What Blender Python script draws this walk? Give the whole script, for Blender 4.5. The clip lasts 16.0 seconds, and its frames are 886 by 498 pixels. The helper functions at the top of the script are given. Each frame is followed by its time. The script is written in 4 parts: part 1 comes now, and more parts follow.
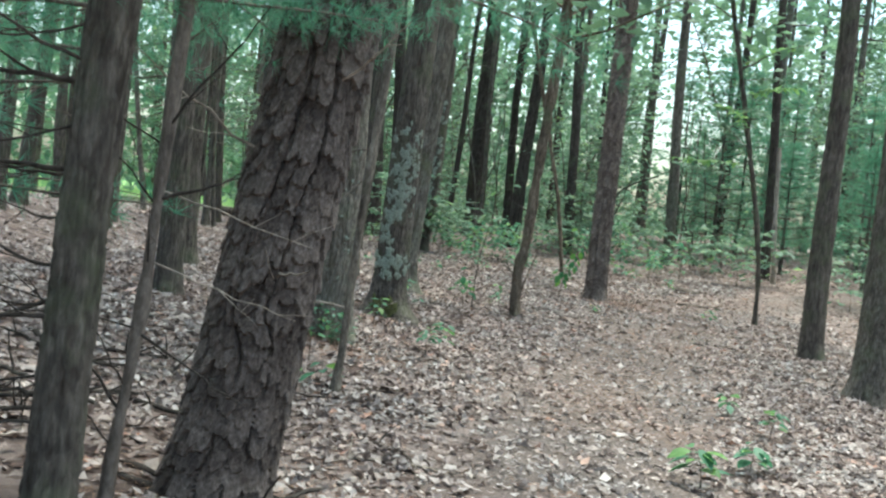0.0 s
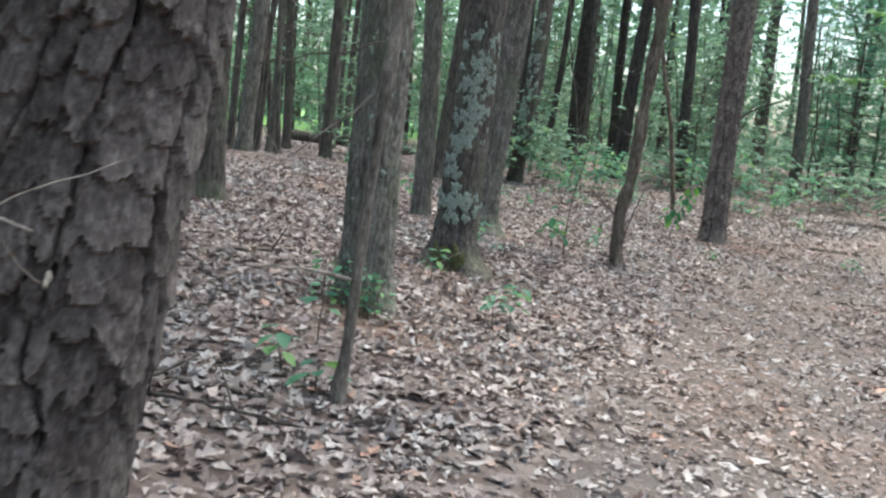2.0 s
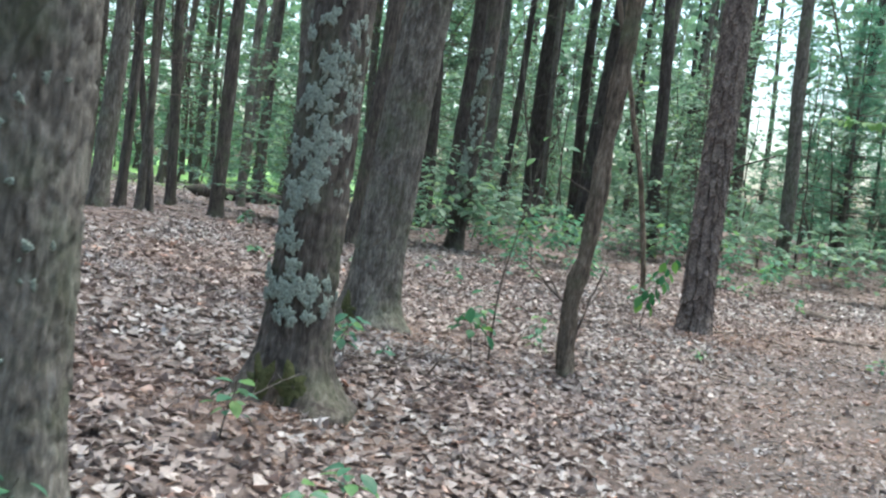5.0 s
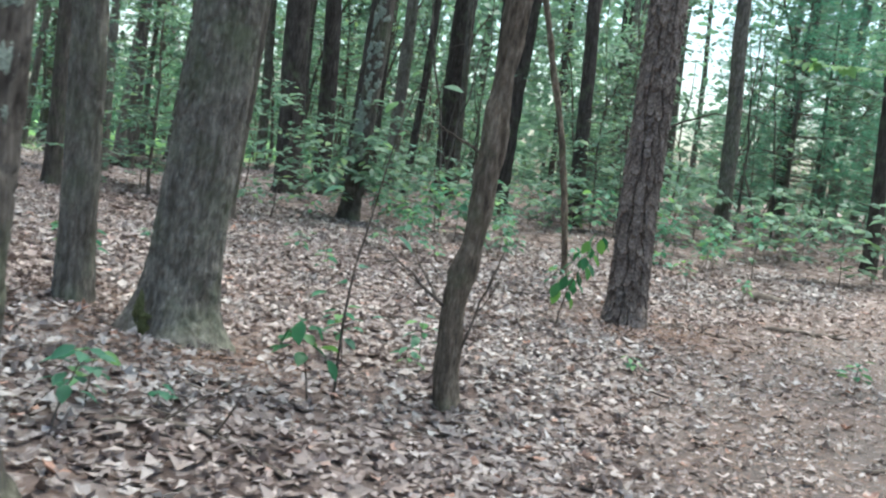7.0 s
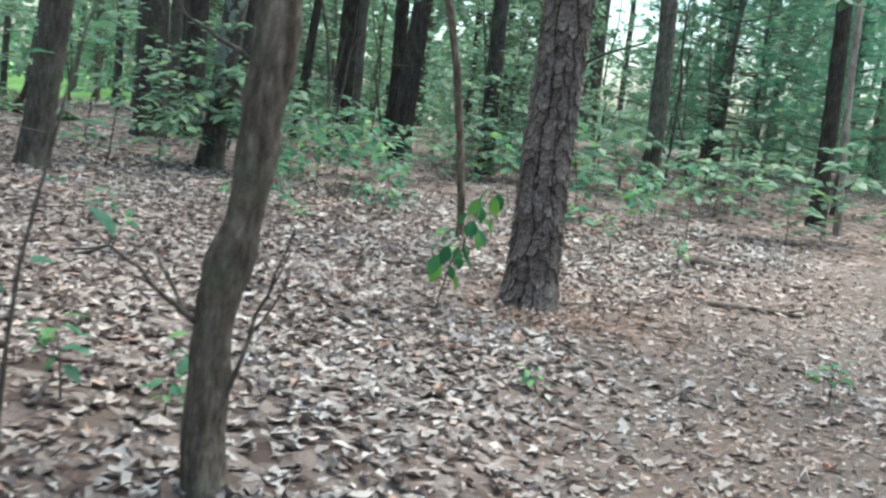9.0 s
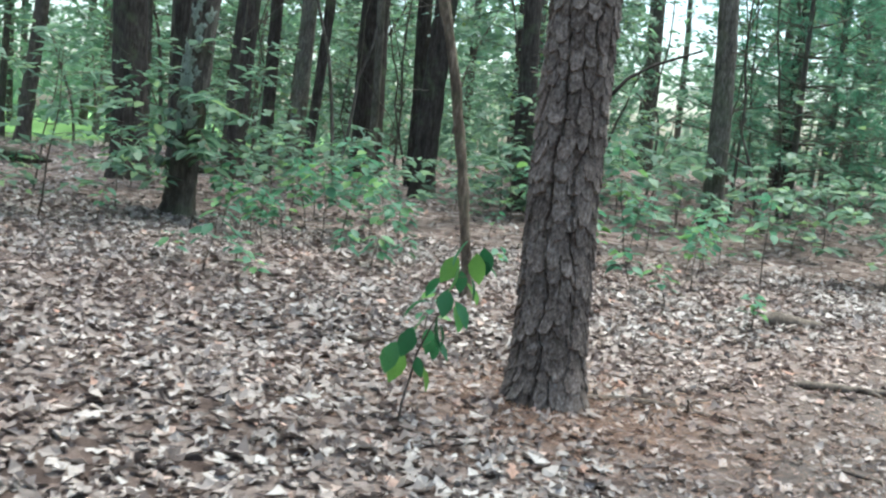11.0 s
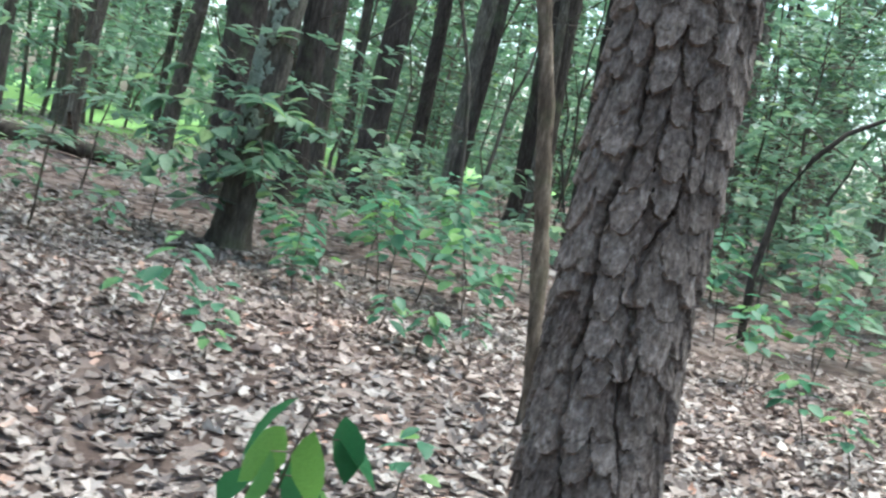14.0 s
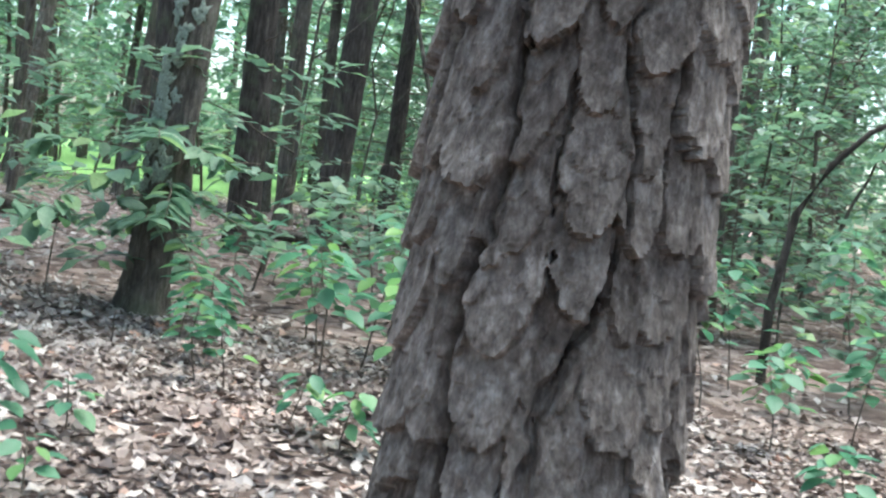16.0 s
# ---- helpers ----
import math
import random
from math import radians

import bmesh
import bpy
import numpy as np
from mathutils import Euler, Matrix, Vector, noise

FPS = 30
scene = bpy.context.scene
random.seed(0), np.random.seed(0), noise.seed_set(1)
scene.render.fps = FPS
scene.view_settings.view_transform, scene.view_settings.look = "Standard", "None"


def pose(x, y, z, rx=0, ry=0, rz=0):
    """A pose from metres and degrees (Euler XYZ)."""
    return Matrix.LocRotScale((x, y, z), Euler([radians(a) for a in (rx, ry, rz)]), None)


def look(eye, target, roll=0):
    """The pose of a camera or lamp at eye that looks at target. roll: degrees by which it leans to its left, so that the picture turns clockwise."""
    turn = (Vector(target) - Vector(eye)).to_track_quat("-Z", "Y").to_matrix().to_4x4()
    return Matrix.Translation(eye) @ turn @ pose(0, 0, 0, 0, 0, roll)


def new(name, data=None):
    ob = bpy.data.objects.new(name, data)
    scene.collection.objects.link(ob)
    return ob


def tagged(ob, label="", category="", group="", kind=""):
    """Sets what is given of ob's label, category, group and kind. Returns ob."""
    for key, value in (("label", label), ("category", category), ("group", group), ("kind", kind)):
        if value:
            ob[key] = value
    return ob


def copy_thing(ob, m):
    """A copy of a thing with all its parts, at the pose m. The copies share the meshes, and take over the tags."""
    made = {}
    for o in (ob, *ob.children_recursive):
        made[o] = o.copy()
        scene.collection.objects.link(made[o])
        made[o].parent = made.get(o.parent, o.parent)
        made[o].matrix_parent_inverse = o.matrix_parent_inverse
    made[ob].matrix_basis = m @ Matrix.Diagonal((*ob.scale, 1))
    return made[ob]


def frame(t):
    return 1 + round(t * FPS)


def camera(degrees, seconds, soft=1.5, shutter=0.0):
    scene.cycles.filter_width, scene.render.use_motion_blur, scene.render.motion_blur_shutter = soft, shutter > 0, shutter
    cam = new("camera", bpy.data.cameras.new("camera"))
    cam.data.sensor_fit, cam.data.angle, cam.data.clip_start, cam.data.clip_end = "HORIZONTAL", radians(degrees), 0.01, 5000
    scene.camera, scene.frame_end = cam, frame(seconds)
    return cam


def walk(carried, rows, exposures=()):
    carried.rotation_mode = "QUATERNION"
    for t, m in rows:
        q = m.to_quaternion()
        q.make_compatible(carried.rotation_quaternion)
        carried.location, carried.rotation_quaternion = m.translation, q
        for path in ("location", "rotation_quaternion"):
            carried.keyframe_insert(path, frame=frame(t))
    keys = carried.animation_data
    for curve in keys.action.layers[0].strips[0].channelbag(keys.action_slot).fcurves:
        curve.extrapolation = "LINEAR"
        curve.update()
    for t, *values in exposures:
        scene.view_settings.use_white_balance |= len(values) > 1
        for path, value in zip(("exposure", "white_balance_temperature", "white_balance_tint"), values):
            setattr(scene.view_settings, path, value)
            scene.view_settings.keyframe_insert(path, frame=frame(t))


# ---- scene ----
cam = camera(43.1, 16.0, soft=2.3, shutter=0.3)
METRES, EYE, TILT, LEAN, TURN = 20.0, 1.6, -2.0, -6.0, 0.0
ROWS = [
    (0.0, 0.0, 0.0, 0.0, -0.0, 0.0, -0.0),
    (0.5, 0.0061, 0.0331, 0.0003, 1.54, -0.79, -2.2),
    (1.0, 0.0075, 0.0678, 0.0, 4.2, 0.07, -1.36),
    (1.5, 0.0099, 0.1, 0.0012, 3.87, -0.49, -0.38),
    (2.0, 0.0119, 0.1355, 0.0043, 5.43, -3.75, -0.59),
    (2.5, 0.0112, 0.1699, 0.0079, 3.38, -2.78, 0.01),
    (3.0, 0.0158, 0.2044, 0.0065, 2.96, -1.14, -0.28),
    (3.5, 0.0194, 0.2409, 0.0038, 2.83, -0.69, -0.41),
    (6.0, 0.0393, 0.4087, 0.0099, 4.32, -0.53, -1.79),
    (6.5, 0.0441, 0.4443, 0.0106, 1.75, -2.18, -0.86),
    (7.0, 0.0523, 0.4807, 0.0127, 0.35, -2.36, -1.14),
    (7.5, 0.0556, 0.515, 0.0138, 0.08, -3.22, 0.85),
    (8.0, 0.0627, 0.549, 0.0126, -0.93, -4.56, -0.84),
    (8.5, 0.0734, 0.5811, 0.0127, -1.02, -4.89, -2.04),
    (9.0, 0.0827, 0.6153, 0.0132, -3.24, -5.1, -1.06),
    (9.5, 0.0936, 0.6486, 0.0121, -4.82, -3.75, 0.09),
    (10.0, 0.0994, 0.6792, 0.0133, -1.75, -3.54, -0.66),
    (12.5, 0.1329, 0.8363, 0.0115, 0.99, -2.54, 1.33),
    (13.0, 0.1382, 0.86, 0.0163, 7.0, -1.95, -0.86),
    (13.5, 0.1499, 0.8776, 0.0173, 11.39, -2.04, -0.48),
    (14.0, 0.1514, 0.8967, 0.0178, 10.9, -1.38, -6.05),
    (14.5, 0.1534, 0.9187, 0.0176, 7.15, -1.83, -4.8),
    (15.0, 0.1593, 0.9416, 0.0209, 8.98, 0.22, -3.56),
    (15.5, 0.1579, 0.9596, 0.0218, 10.29, 0.17, -5.17),
    (16.0, 0.1566, 0.9765, 0.0247, 11.44, -0.01, -2.63),
]
walk(cam, [(t, pose(0, 0, EYE, TILT, LEAN, TURN) @ pose(METRES * x, METRES * y, METRES * z, 90 + pitch, roll, yaw)) for t, x, y, z, yaw, pitch, roll in ROWS], [(0.0, 1.72, 6350, -9), (2.0, 1.78, 6200, -2), (3.5, 1.82, 6150, -2), (7.0, 1.82, 6050, -4), (9.5, 1.83, 6000, -7), (11.5, 1.85, 6050, -5), (14.0, 2.02, 6050, -4), (16.0, 2.27, 6050, -4)])

# ---- world and light: bright overcast sky over a shaded wood ----
world = bpy.data.worlds.new("overcast_sky")
scene.world = world
world.use_nodes = True
wn = world.node_tree
sky = wn.nodes.new("ShaderNodeTexSky")
sky.sky_type, sky.sun_disc = "NISHITA", False
sky.sun_elevation, sky.sun_rotation = radians(76), radians(37)
sky.air_density, sky.dust_density, sky.ozone_density = 1.0, 4.0, 1.0
wn.nodes["Background"].inputs["Strength"].default_value = 0.15
wn.links.new(sky.outputs["Color"], wn.nodes["Background"].inputs["Color"])
sun = new("sun", bpy.data.lights.new("sun", "SUN"))
sun.data.energy, sun.data.angle, sun.data.color = 2.0, radians(45), (1.0, 0.97, 0.93)
sun.matrix_world = look((6, 8, 40), (0, 0, 0))


# ---- materials ----
def material(name, rough=0.8, spec=0.3):
    m = bpy.data.materials.new(name)
    m.use_nodes = True
    b = m.node_tree.nodes["Principled BSDF"]
    b.inputs["Roughness"].default_value = rough
    b.inputs["Specular IOR Level"].default_value = spec
    return m, m.node_tree, b


def noise_node(nt, scale, detail=4.0, stretch=None, rough=0.6):
    """Noise in object space, optionally stretched; gives the factor socket."""
    tc = nt.nodes.new("ShaderNodeTexCoord")
    n = nt.nodes.new("ShaderNodeTexNoise")
    n.inputs["Scale"].default_value, n.inputs["Detail"].default_value = scale, detail
    n.inputs["Roughness"].default_value = rough
    src = tc.outputs["Object"]
    if stretch:
        mp = nt.nodes.new("ShaderNodeMapping")
        mp.inputs["Scale"].default_value = stretch
        nt.links.new(src, mp.inputs["Vector"])
        src = mp.outputs["Vector"]
    nt.links.new(src, n.inputs["Vector"])
    return n.outputs["Fac"]


def ramp(nt, fac, *stops):
    r = nt.nodes.new("ShaderNodeValToRGB")
    while len(r.color_ramp.elements) < len(stops):
        r.color_ramp.elements.new(0.5)
    for e, (p, c) in zip(r.color_ramp.elements, stops):
        e.position, e.color = p, (*c, 1)
    nt.links.new(fac, r.inputs["Fac"])
    return r.outputs["Color"]


def mix(nt, fac, a, b, kind="MIX"):
    n = nt.nodes.new("ShaderNodeMix")
    n.data_type, n.blend_type = "RGBA", kind
    for socket, value in ((n.inputs[0], fac), (n.inputs[6], a), (n.inputs[7], b)):
        if isinstance(value, bpy.types.NodeSocket):
            nt.links.new(value, socket)
        else:
            socket.default_value = value if isinstance(value, float) else (*value, 1)
    return n.outputs[2]


def bump(nt, b, fac, strength, dist):
    n = nt.nodes.new("ShaderNodeBump")
    n.inputs["Strength"].default_value, n.inputs["Distance"].default_value = strength, dist
    nt.links.new(fac, n.inputs["Height"])
    nt.links.new(n.outputs["Normal"], b.inputs["Normal"])


def bark_material(name, dark, mid, light, streak, moss=0.0, bump_depth=0.006, plates=False):
    m, nt, b = material(name, 0.9, 0.15)
    big = noise_node(nt, 5.0, 3.0)
    fine = noise_node(nt, 60.0 if plates else 38.0, 8.0, (1, 1, streak), 0.7)
    col = ramp(nt, fine, (0.3, dark), (0.52, mid), (0.75, light))
    shift = ramp(nt, big, (0.3, (0.72, 0.7, 0.7)), (0.7, (1.15, 1.12, 1.1)))
    col = mix(nt, 1.0, col, shift, "MULTIPLY")
    if not plates:
        furrow = ramp(nt, noise_node(nt, 15.0, 5.0, (1, 1, 0.22), 0.65), (0.36, (0.6, 0.58, 0.56)), (0.5, (1, 1, 1)), (0.66, (1.22, 1.22, 1.2)))
        col = mix(nt, 1.0, col, furrow, "MULTIPLY")
    oi = nt.nodes.new("ShaderNodeObjectInfo")
    tint = ramp(nt, oi.outputs["Random"], (0.0, (0.86, 0.83, 0.80)), (1.0, (1.12, 1.10, 1.08)))
    col = mix(nt, 1.0, col, tint, "MULTIPLY")
    if plates:
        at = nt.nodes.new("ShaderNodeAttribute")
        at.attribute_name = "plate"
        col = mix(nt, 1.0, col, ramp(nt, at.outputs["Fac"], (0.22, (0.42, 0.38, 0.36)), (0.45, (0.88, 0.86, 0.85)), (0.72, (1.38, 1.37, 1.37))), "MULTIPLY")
    if moss:
        patch = ramp(nt, noise_node(nt, 3.0, 5.0), (0.6 - moss * 0.2, (0, 0, 0)), (0.75, (0.6, 0.6, 0.6)))
        col = mix(nt, patch, col, (0.11, 0.13, 0.07))
    nt.links.new(col, b.inputs["Base Color"])
    if plates:
        vo = nt.nodes.new("ShaderNodeTexVoronoi")
        vo.feature = "F1"
        vo.inputs["Scale"].default_value = 110.0
        tc = nt.nodes.new("ShaderNodeTexCoord")
        wobble = nt.nodes.new("ShaderNodeTexNoise")
        wobble.inputs["Scale"].default_value, wobble.inputs["Detail"].default_value = 90.0, 4.0
        nt.links.new(tc.outputs["Object"], wobble.inputs["Vector"])
        nt.links.new(mix(nt, 0.02, tc.outputs["Object"], wobble.outputs["Color"]), vo.inputs["Vector"])
        sep = nt.nodes.new("ShaderNodeSeparateColor")
        nt.links.new(vo.outputs["Color"], sep.inputs["Color"])
        add = nt.nodes.new("ShaderNodeMath")
        add.operation = "ADD"
        nt.links.new(fine, add.inputs[0])
        nt.links.new(sep.outputs["Red"], add.inputs[1])
        fine = add.outputs[0]
    bump(nt, b, fine, 0.9, bump_depth)
    return m


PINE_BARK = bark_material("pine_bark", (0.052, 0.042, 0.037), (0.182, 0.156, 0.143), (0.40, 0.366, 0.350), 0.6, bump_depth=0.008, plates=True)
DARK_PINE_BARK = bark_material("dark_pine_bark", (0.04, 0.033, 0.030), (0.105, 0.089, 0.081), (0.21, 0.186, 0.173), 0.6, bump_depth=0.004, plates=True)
OAK_BARK = bark_material("oak_bark", (0.050, 0.045, 0.038), (0.134, 0.123, 0.107), (0.275, 0.26, 0.235), 0.25, moss=0.6)
DARK_BARK = bark_material("dark_bark", (0.043, 0.035, 0.030), (0.092, 0.082, 0.072), (0.20, 0.18, 0.16), 0.15, moss=0.55)
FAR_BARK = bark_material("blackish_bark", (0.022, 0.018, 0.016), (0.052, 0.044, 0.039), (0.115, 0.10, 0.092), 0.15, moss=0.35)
SMOOTH_BARK = bark_material("smooth_bark", (0.048, 0.038, 0.029), (0.138, 0.113, 0.088), (0.27, 0.232, 0.192), 0.3, moss=0.4, bump_depth=0.006)
MOTTLED_STEM = bark_material("mottled_stem", (0.07, 0.06, 0.05), (0.175, 0.152, 0.13), (0.34, 0.31, 0.27), 0.4, moss=0.3, bump_depth=0.004)
DARK_TWIG = bark_material("dark_dead_twig", (0.022, 0.019, 0.017), (0.05, 0.043, 0.038), (0.10, 0.088, 0.078), 0.4, bump_depth=0.002)
TWIG = bark_material("dead_twig", (0.06, 0.05, 0.043), (0.13, 0.11, 0.095), (0.22, 0.19, 0.165), 0.4, bump_depth=0.002)
PALE_TWIG = bark_material("pale_dead_wood", (0.15, 0.127, 0.108), (0.27, 0.237, 0.205), (0.40, 0.365, 0.32), 0.3, bump_depth=0.002)


def plain_material(name, lo, hi, scale, rough=0.9, depth=0.01):
    m, nt, b = material(name, rough, 0.2)
    f = noise_node(nt, scale, 6.0)
    nt.links.new(ramp(nt, f, (0.3, lo), (0.7, hi)), b.inputs["Base Color"])
    bump(nt, b, f, 0.8, depth)
    return m


LICHEN = plain_material("grey_green_lichen", (0.125, 0.145, 0.115), (0.30, 0.33, 0.275), 70.0)
MOSS = plain_material("moss", (0.045, 0.048, 0.018), (0.10, 0.10, 0.042), 45.0)


def leaf_material(name, stops, trans=0.5, rough=0.45, island=True, russet=False):
    """A thin leaf: gloss on its face, part of the light let through. Tone varies from leaf to leaf."""
    m, nt, b = material(name, rough, 0.4)
    if island:
        rnd = nt.nodes.new("ShaderNodeNewGeometry").outputs["Random Per Island"]
    else:
        rnd = nt.nodes.new("ShaderNodeObjectInfo").outputs["Random"]
    col = ramp(nt, rnd, *stops)
    vein = ramp(nt, noise_node(nt, 35.0, 3.0), (0.3, (0.82, 0.82, 0.8)), (0.7, (1.12, 1.12, 1.1)))
    col = mix(nt, 1.0, col, vein, "MULTIPLY")
    if russet:
        # drifts of redder leaves among greyer ones
        drift = ramp(nt, noise_node(nt, 0.55, 3.0), (0.42, (0.98, 1.0, 1.005)), (0.68, (1.06, 0.95, 0.90)))
        col = mix(nt, 1.0, col, drift, "MULTIPLY")
    nt.links.new(col, b.inputs["Base Color"])
    t = nt.nodes.new("ShaderNodeBsdfTranslucent")
    nt.links.new(col, t.inputs["Color"])
    s = nt.nodes.new("ShaderNodeMixShader")
    s.inputs[0].default_value = trans
    nt.links.new(b.outputs[0], s.inputs[1])
    nt.links.new(t.outputs[0], s.inputs[2])
    nt.links.new(s.outputs[0], nt.nodes["Material Output"].inputs["Surface"])
    return m


GREEN = leaf_material("green_leaf", ((0.0, (0.095, 0.165, 0.115)), (0.5, (0.145, 0.24, 0.158)), (0.85, (0.185, 0.29, 0.175)), (1.0, (0.22, 0.33, 0.11))))
SPRIG_GREEN = leaf_material("sprig_leaf", ((0.0, (0.06, 0.165, 0.095)), (0.6, (0.10, 0.235, 0.14)), (1.0, (0.17, 0.31, 0.09))), island=False)
DEEP_GREEN = leaf_material("canopy_leaf", ((0.0, (0.09, 0.16, 0.105)), (0.6, (0.14, 0.235, 0.145)), (1.0, (0.17, 0.285, 0.155))), trans=0.5)
NEEDLE = leaf_material("pine_needle", ((0.0, (0.065, 0.185, 0.115)), (0.6, (0.10, 0.26, 0.16)), (1.0, (0.14, 0.31, 0.18))), trans=0.5, rough=0.5)
SUNNY = leaf_material("light_green_leaf", ((0.0, (0.15, 0.30, 0.12)), (0.5, (0.21, 0.38, 0.13)), (1.0, (0.28, 0.44, 0.15))), trans=0.6)
LITTER = leaf_material("fallen_oak_leaf", ((0.0, (0.095, 0.071, 0.066)), (0.25, (0.177, 0.137, 0.126)), (0.5, (0.255, 0.208, 0.195)),
                                           (0.78, (0.338, 0.290, 0.276)), (0.95, (0.435, 0.388, 0.374)), (1.0, (0.33, 0.18, 0.13))), trans=0.12, rough=0.6, russet=True)


NEEDLE_LITTER = leaf_material("fallen_pine_needle", ((0.0, (0.13, 0.065, 0.042)), (0.5, (0.24, 0.125, 0.082)), (1.0, (0.36, 0.22, 0.15))), trans=0.05, rough=0.6)


def ground_material():
    """Leaf mould with matted leaves; worn needle-covered earth along the trail; grass in the clearing."""
    m, nt, b = material("forest_floor", 0.95, 0.15)
    tc = nt.nodes.new("ShaderNodeTexCoord")
    vo = nt.nodes.new("ShaderNodeTexVoronoi")
    vo.inputs["Scale"].default_value, vo.inputs["Randomness"].default_value = 11.0, 1.0
    warp = nt.nodes.new("ShaderNodeTexNoise")
    warp.inputs["Scale"].default_value = 9.0
    nt.links.new(tc.outputs["Object"], warp.inputs["Vector"])
    nt.links.new(mix(nt, 0.12, tc.outputs["Object"], warp.outputs["Color"]), vo.inputs["Vector"])
    sep = nt.nodes.new("ShaderNodeSeparateColor")
    nt.links.new(vo.outputs["Color"], sep.inputs["Color"])
    leafy = ramp(nt, sep.outputs["Red"], (0.0, (0.09, 0.063, 0.056)), (0.35, (0.17, 0.124, 0.11)), (0.7, (0.25, 0.194, 0.177)), (1.0, (0.34, 0.278, 0.26)))
    fine = noise_node(nt, 90.0, 6.0, (1, 1.6, 1), 0.75)
    coarse = noise_node(nt, 1.3, 4.0)
    leafy = mix(nt, 1.0, leafy, ramp(nt, fine, (0.3, (0.6, 0.58, 0.56)), (0.7, (1.2, 1.18, 1.15))), "MULTIPLY")
    duff = ramp(nt, fine, (0.28, (0.075, 0.060, 0.054)), (0.5, (0.155, 0.128, 0.117)), (0.72, (0.25, 0.217, 0.204)))
    red = mix(nt, ramp(nt, coarse, (0.4, (0, 0, 0)), (0.65, (1, 1, 1))), duff, (0.21, 0.13, 0.10))
    duff = mix(nt, 0.28, duff, red)
    trail = nt.nodes.new("ShaderNodeAttribute")
    trail.attribute_name = "trail"
    lawn = nt.nodes.new("ShaderNodeAttribute")
    lawn.attribute_name = "lawn"
    edge = nt.nodes.new("ShaderNodeMath")
    edge.operation = "MULTIPLY_ADD"
    nt.links.new(noise_node(nt, 4.0, 5.0), edge.inputs[0])
    edge.inputs[1].default_value = 0.9
    nt.links.new(trail.outputs["Fac"], edge.inputs[2])
    worn = ramp(nt, edge.outputs[0], (0.72, (0, 0, 0)), (1.0, (1, 1, 1)))
    col = mix(nt, worn, leafy, duff)
    grass = ramp(nt, fine, (0.3, (0.10, 0.2, 0.06)), (0.7, (0.22, 0.36, 0.12)))
    col = mix(nt, lawn.outputs["Fac"], col, grass)
    nt.links.new(col, b.inputs["Base Color"])
    bump(nt, b, fine, 1.0, 0.02)
    return m


FLOOR = ground_material()


# ---- small mesh tools ----
def mesh_of(name, verts, faces, mat, smooth=False):
    """A mesh from arrays; faces of one size."""
    verts, faces = np.asarray(verts, np.float32), np.asarray(faces, np.int32)
    me = bpy.data.meshes.new(name)
    me.vertices.add(len(verts))
    me.vertices.foreach_set("co", verts.ravel())
    n, k = faces.shape
    me.loops.add(n * k)
    me.loops.foreach_set("vertex_index", faces.ravel())
    me.polygons.add(n)
    me.polygons.foreach_set("loop_start", np.arange(n, dtype=np.int32) * k)
    me.polygons.foreach_set("use_smooth", np.full(n, smooth))
    me.update(calc_edges=True)
    me.materials.append(mat)
    return me


def part(name, me, parent, label=""):
    ob = new(name, me)
    ob.parent = parent
    return tagged(ob, label) if label else ob


def thing(name, x, y, z, label, category, group=""):
    ob = new(name)
    ob.empty_display_size = 0.2
    ob.location = (x, y, z)
    return tagged(ob, label, category, group)


TABLE = np.random.RandomState(7).rand(64, 64, 64).astype(np.float32)


def vnoise(x, y, z=0.0):
    """Smooth value noise in 0..1."""
    x, y, z = np.broadcast_arrays(np.asarray(x, np.float64), y, z)
    i, j, k = np.floor(x).astype(int), np.floor(y).astype(int), np.floor(z).astype(int)
    f, g, h = x - i, y - j, z - k
    f, g, h = f * f * (3 - 2 * f), g * g * (3 - 2 * g), h * h * (3 - 2 * h)
    out = 0
    for a, wa in ((0, 1 - f), (1, f)):
        for b, wb in ((0, 1 - g), (1, g)):
            for c, wc in ((0, 1 - h), (1, h)):
                out = out + wa * wb * wc * TABLE[(i + a) % 64, (j + b) % 64, (k + c) % 64]
    return out


def cells(u, v, columns, seed):
    """Cellular pattern, periodic in u: nearest and second distance, a random per cell, and v within the cell."""
    rs = np.random.RandomState(seed)
    ju, jv, val = rs.rand(columns, 211), rs.rand(columns, 211), rs.rand(columns, 211)
    cu, cv = np.floor(u).astype(int), np.floor(v).astype(int)
    f1, f2 = np.full(u.shape, 9.0), np.full(u.shape, 9.0)
    idv, dv1 = np.zeros(u.shape), np.zeros(u.shape)
    for a in (-1, 0, 1):
        for b in (-1, 0, 1):
            ci, cj = (cu + a) % columns, (cv + b) % 211
            du = cu + a + 0.1 + 0.8 * ju[ci, cj] - u
            dv = cv + b + 0.1 + 0.8 * jv[ci, cj] - v
            d = np.sqrt(du * du + dv * dv)
            near = d < f1
            f2 = np.where(near, f1, np.minimum(f2, d))
            idv, dv1 = np.where(near, val[ci, cj], idv), np.where(near, dv, dv1)
            f1 = np.where(near, d, f1)
    return f1, f2, idv, dv1


def smooth01(x, a, b):
    t = np.clip((x - a) / (b - a), 0, 1)
    return t * t * (3 - 2 * t)


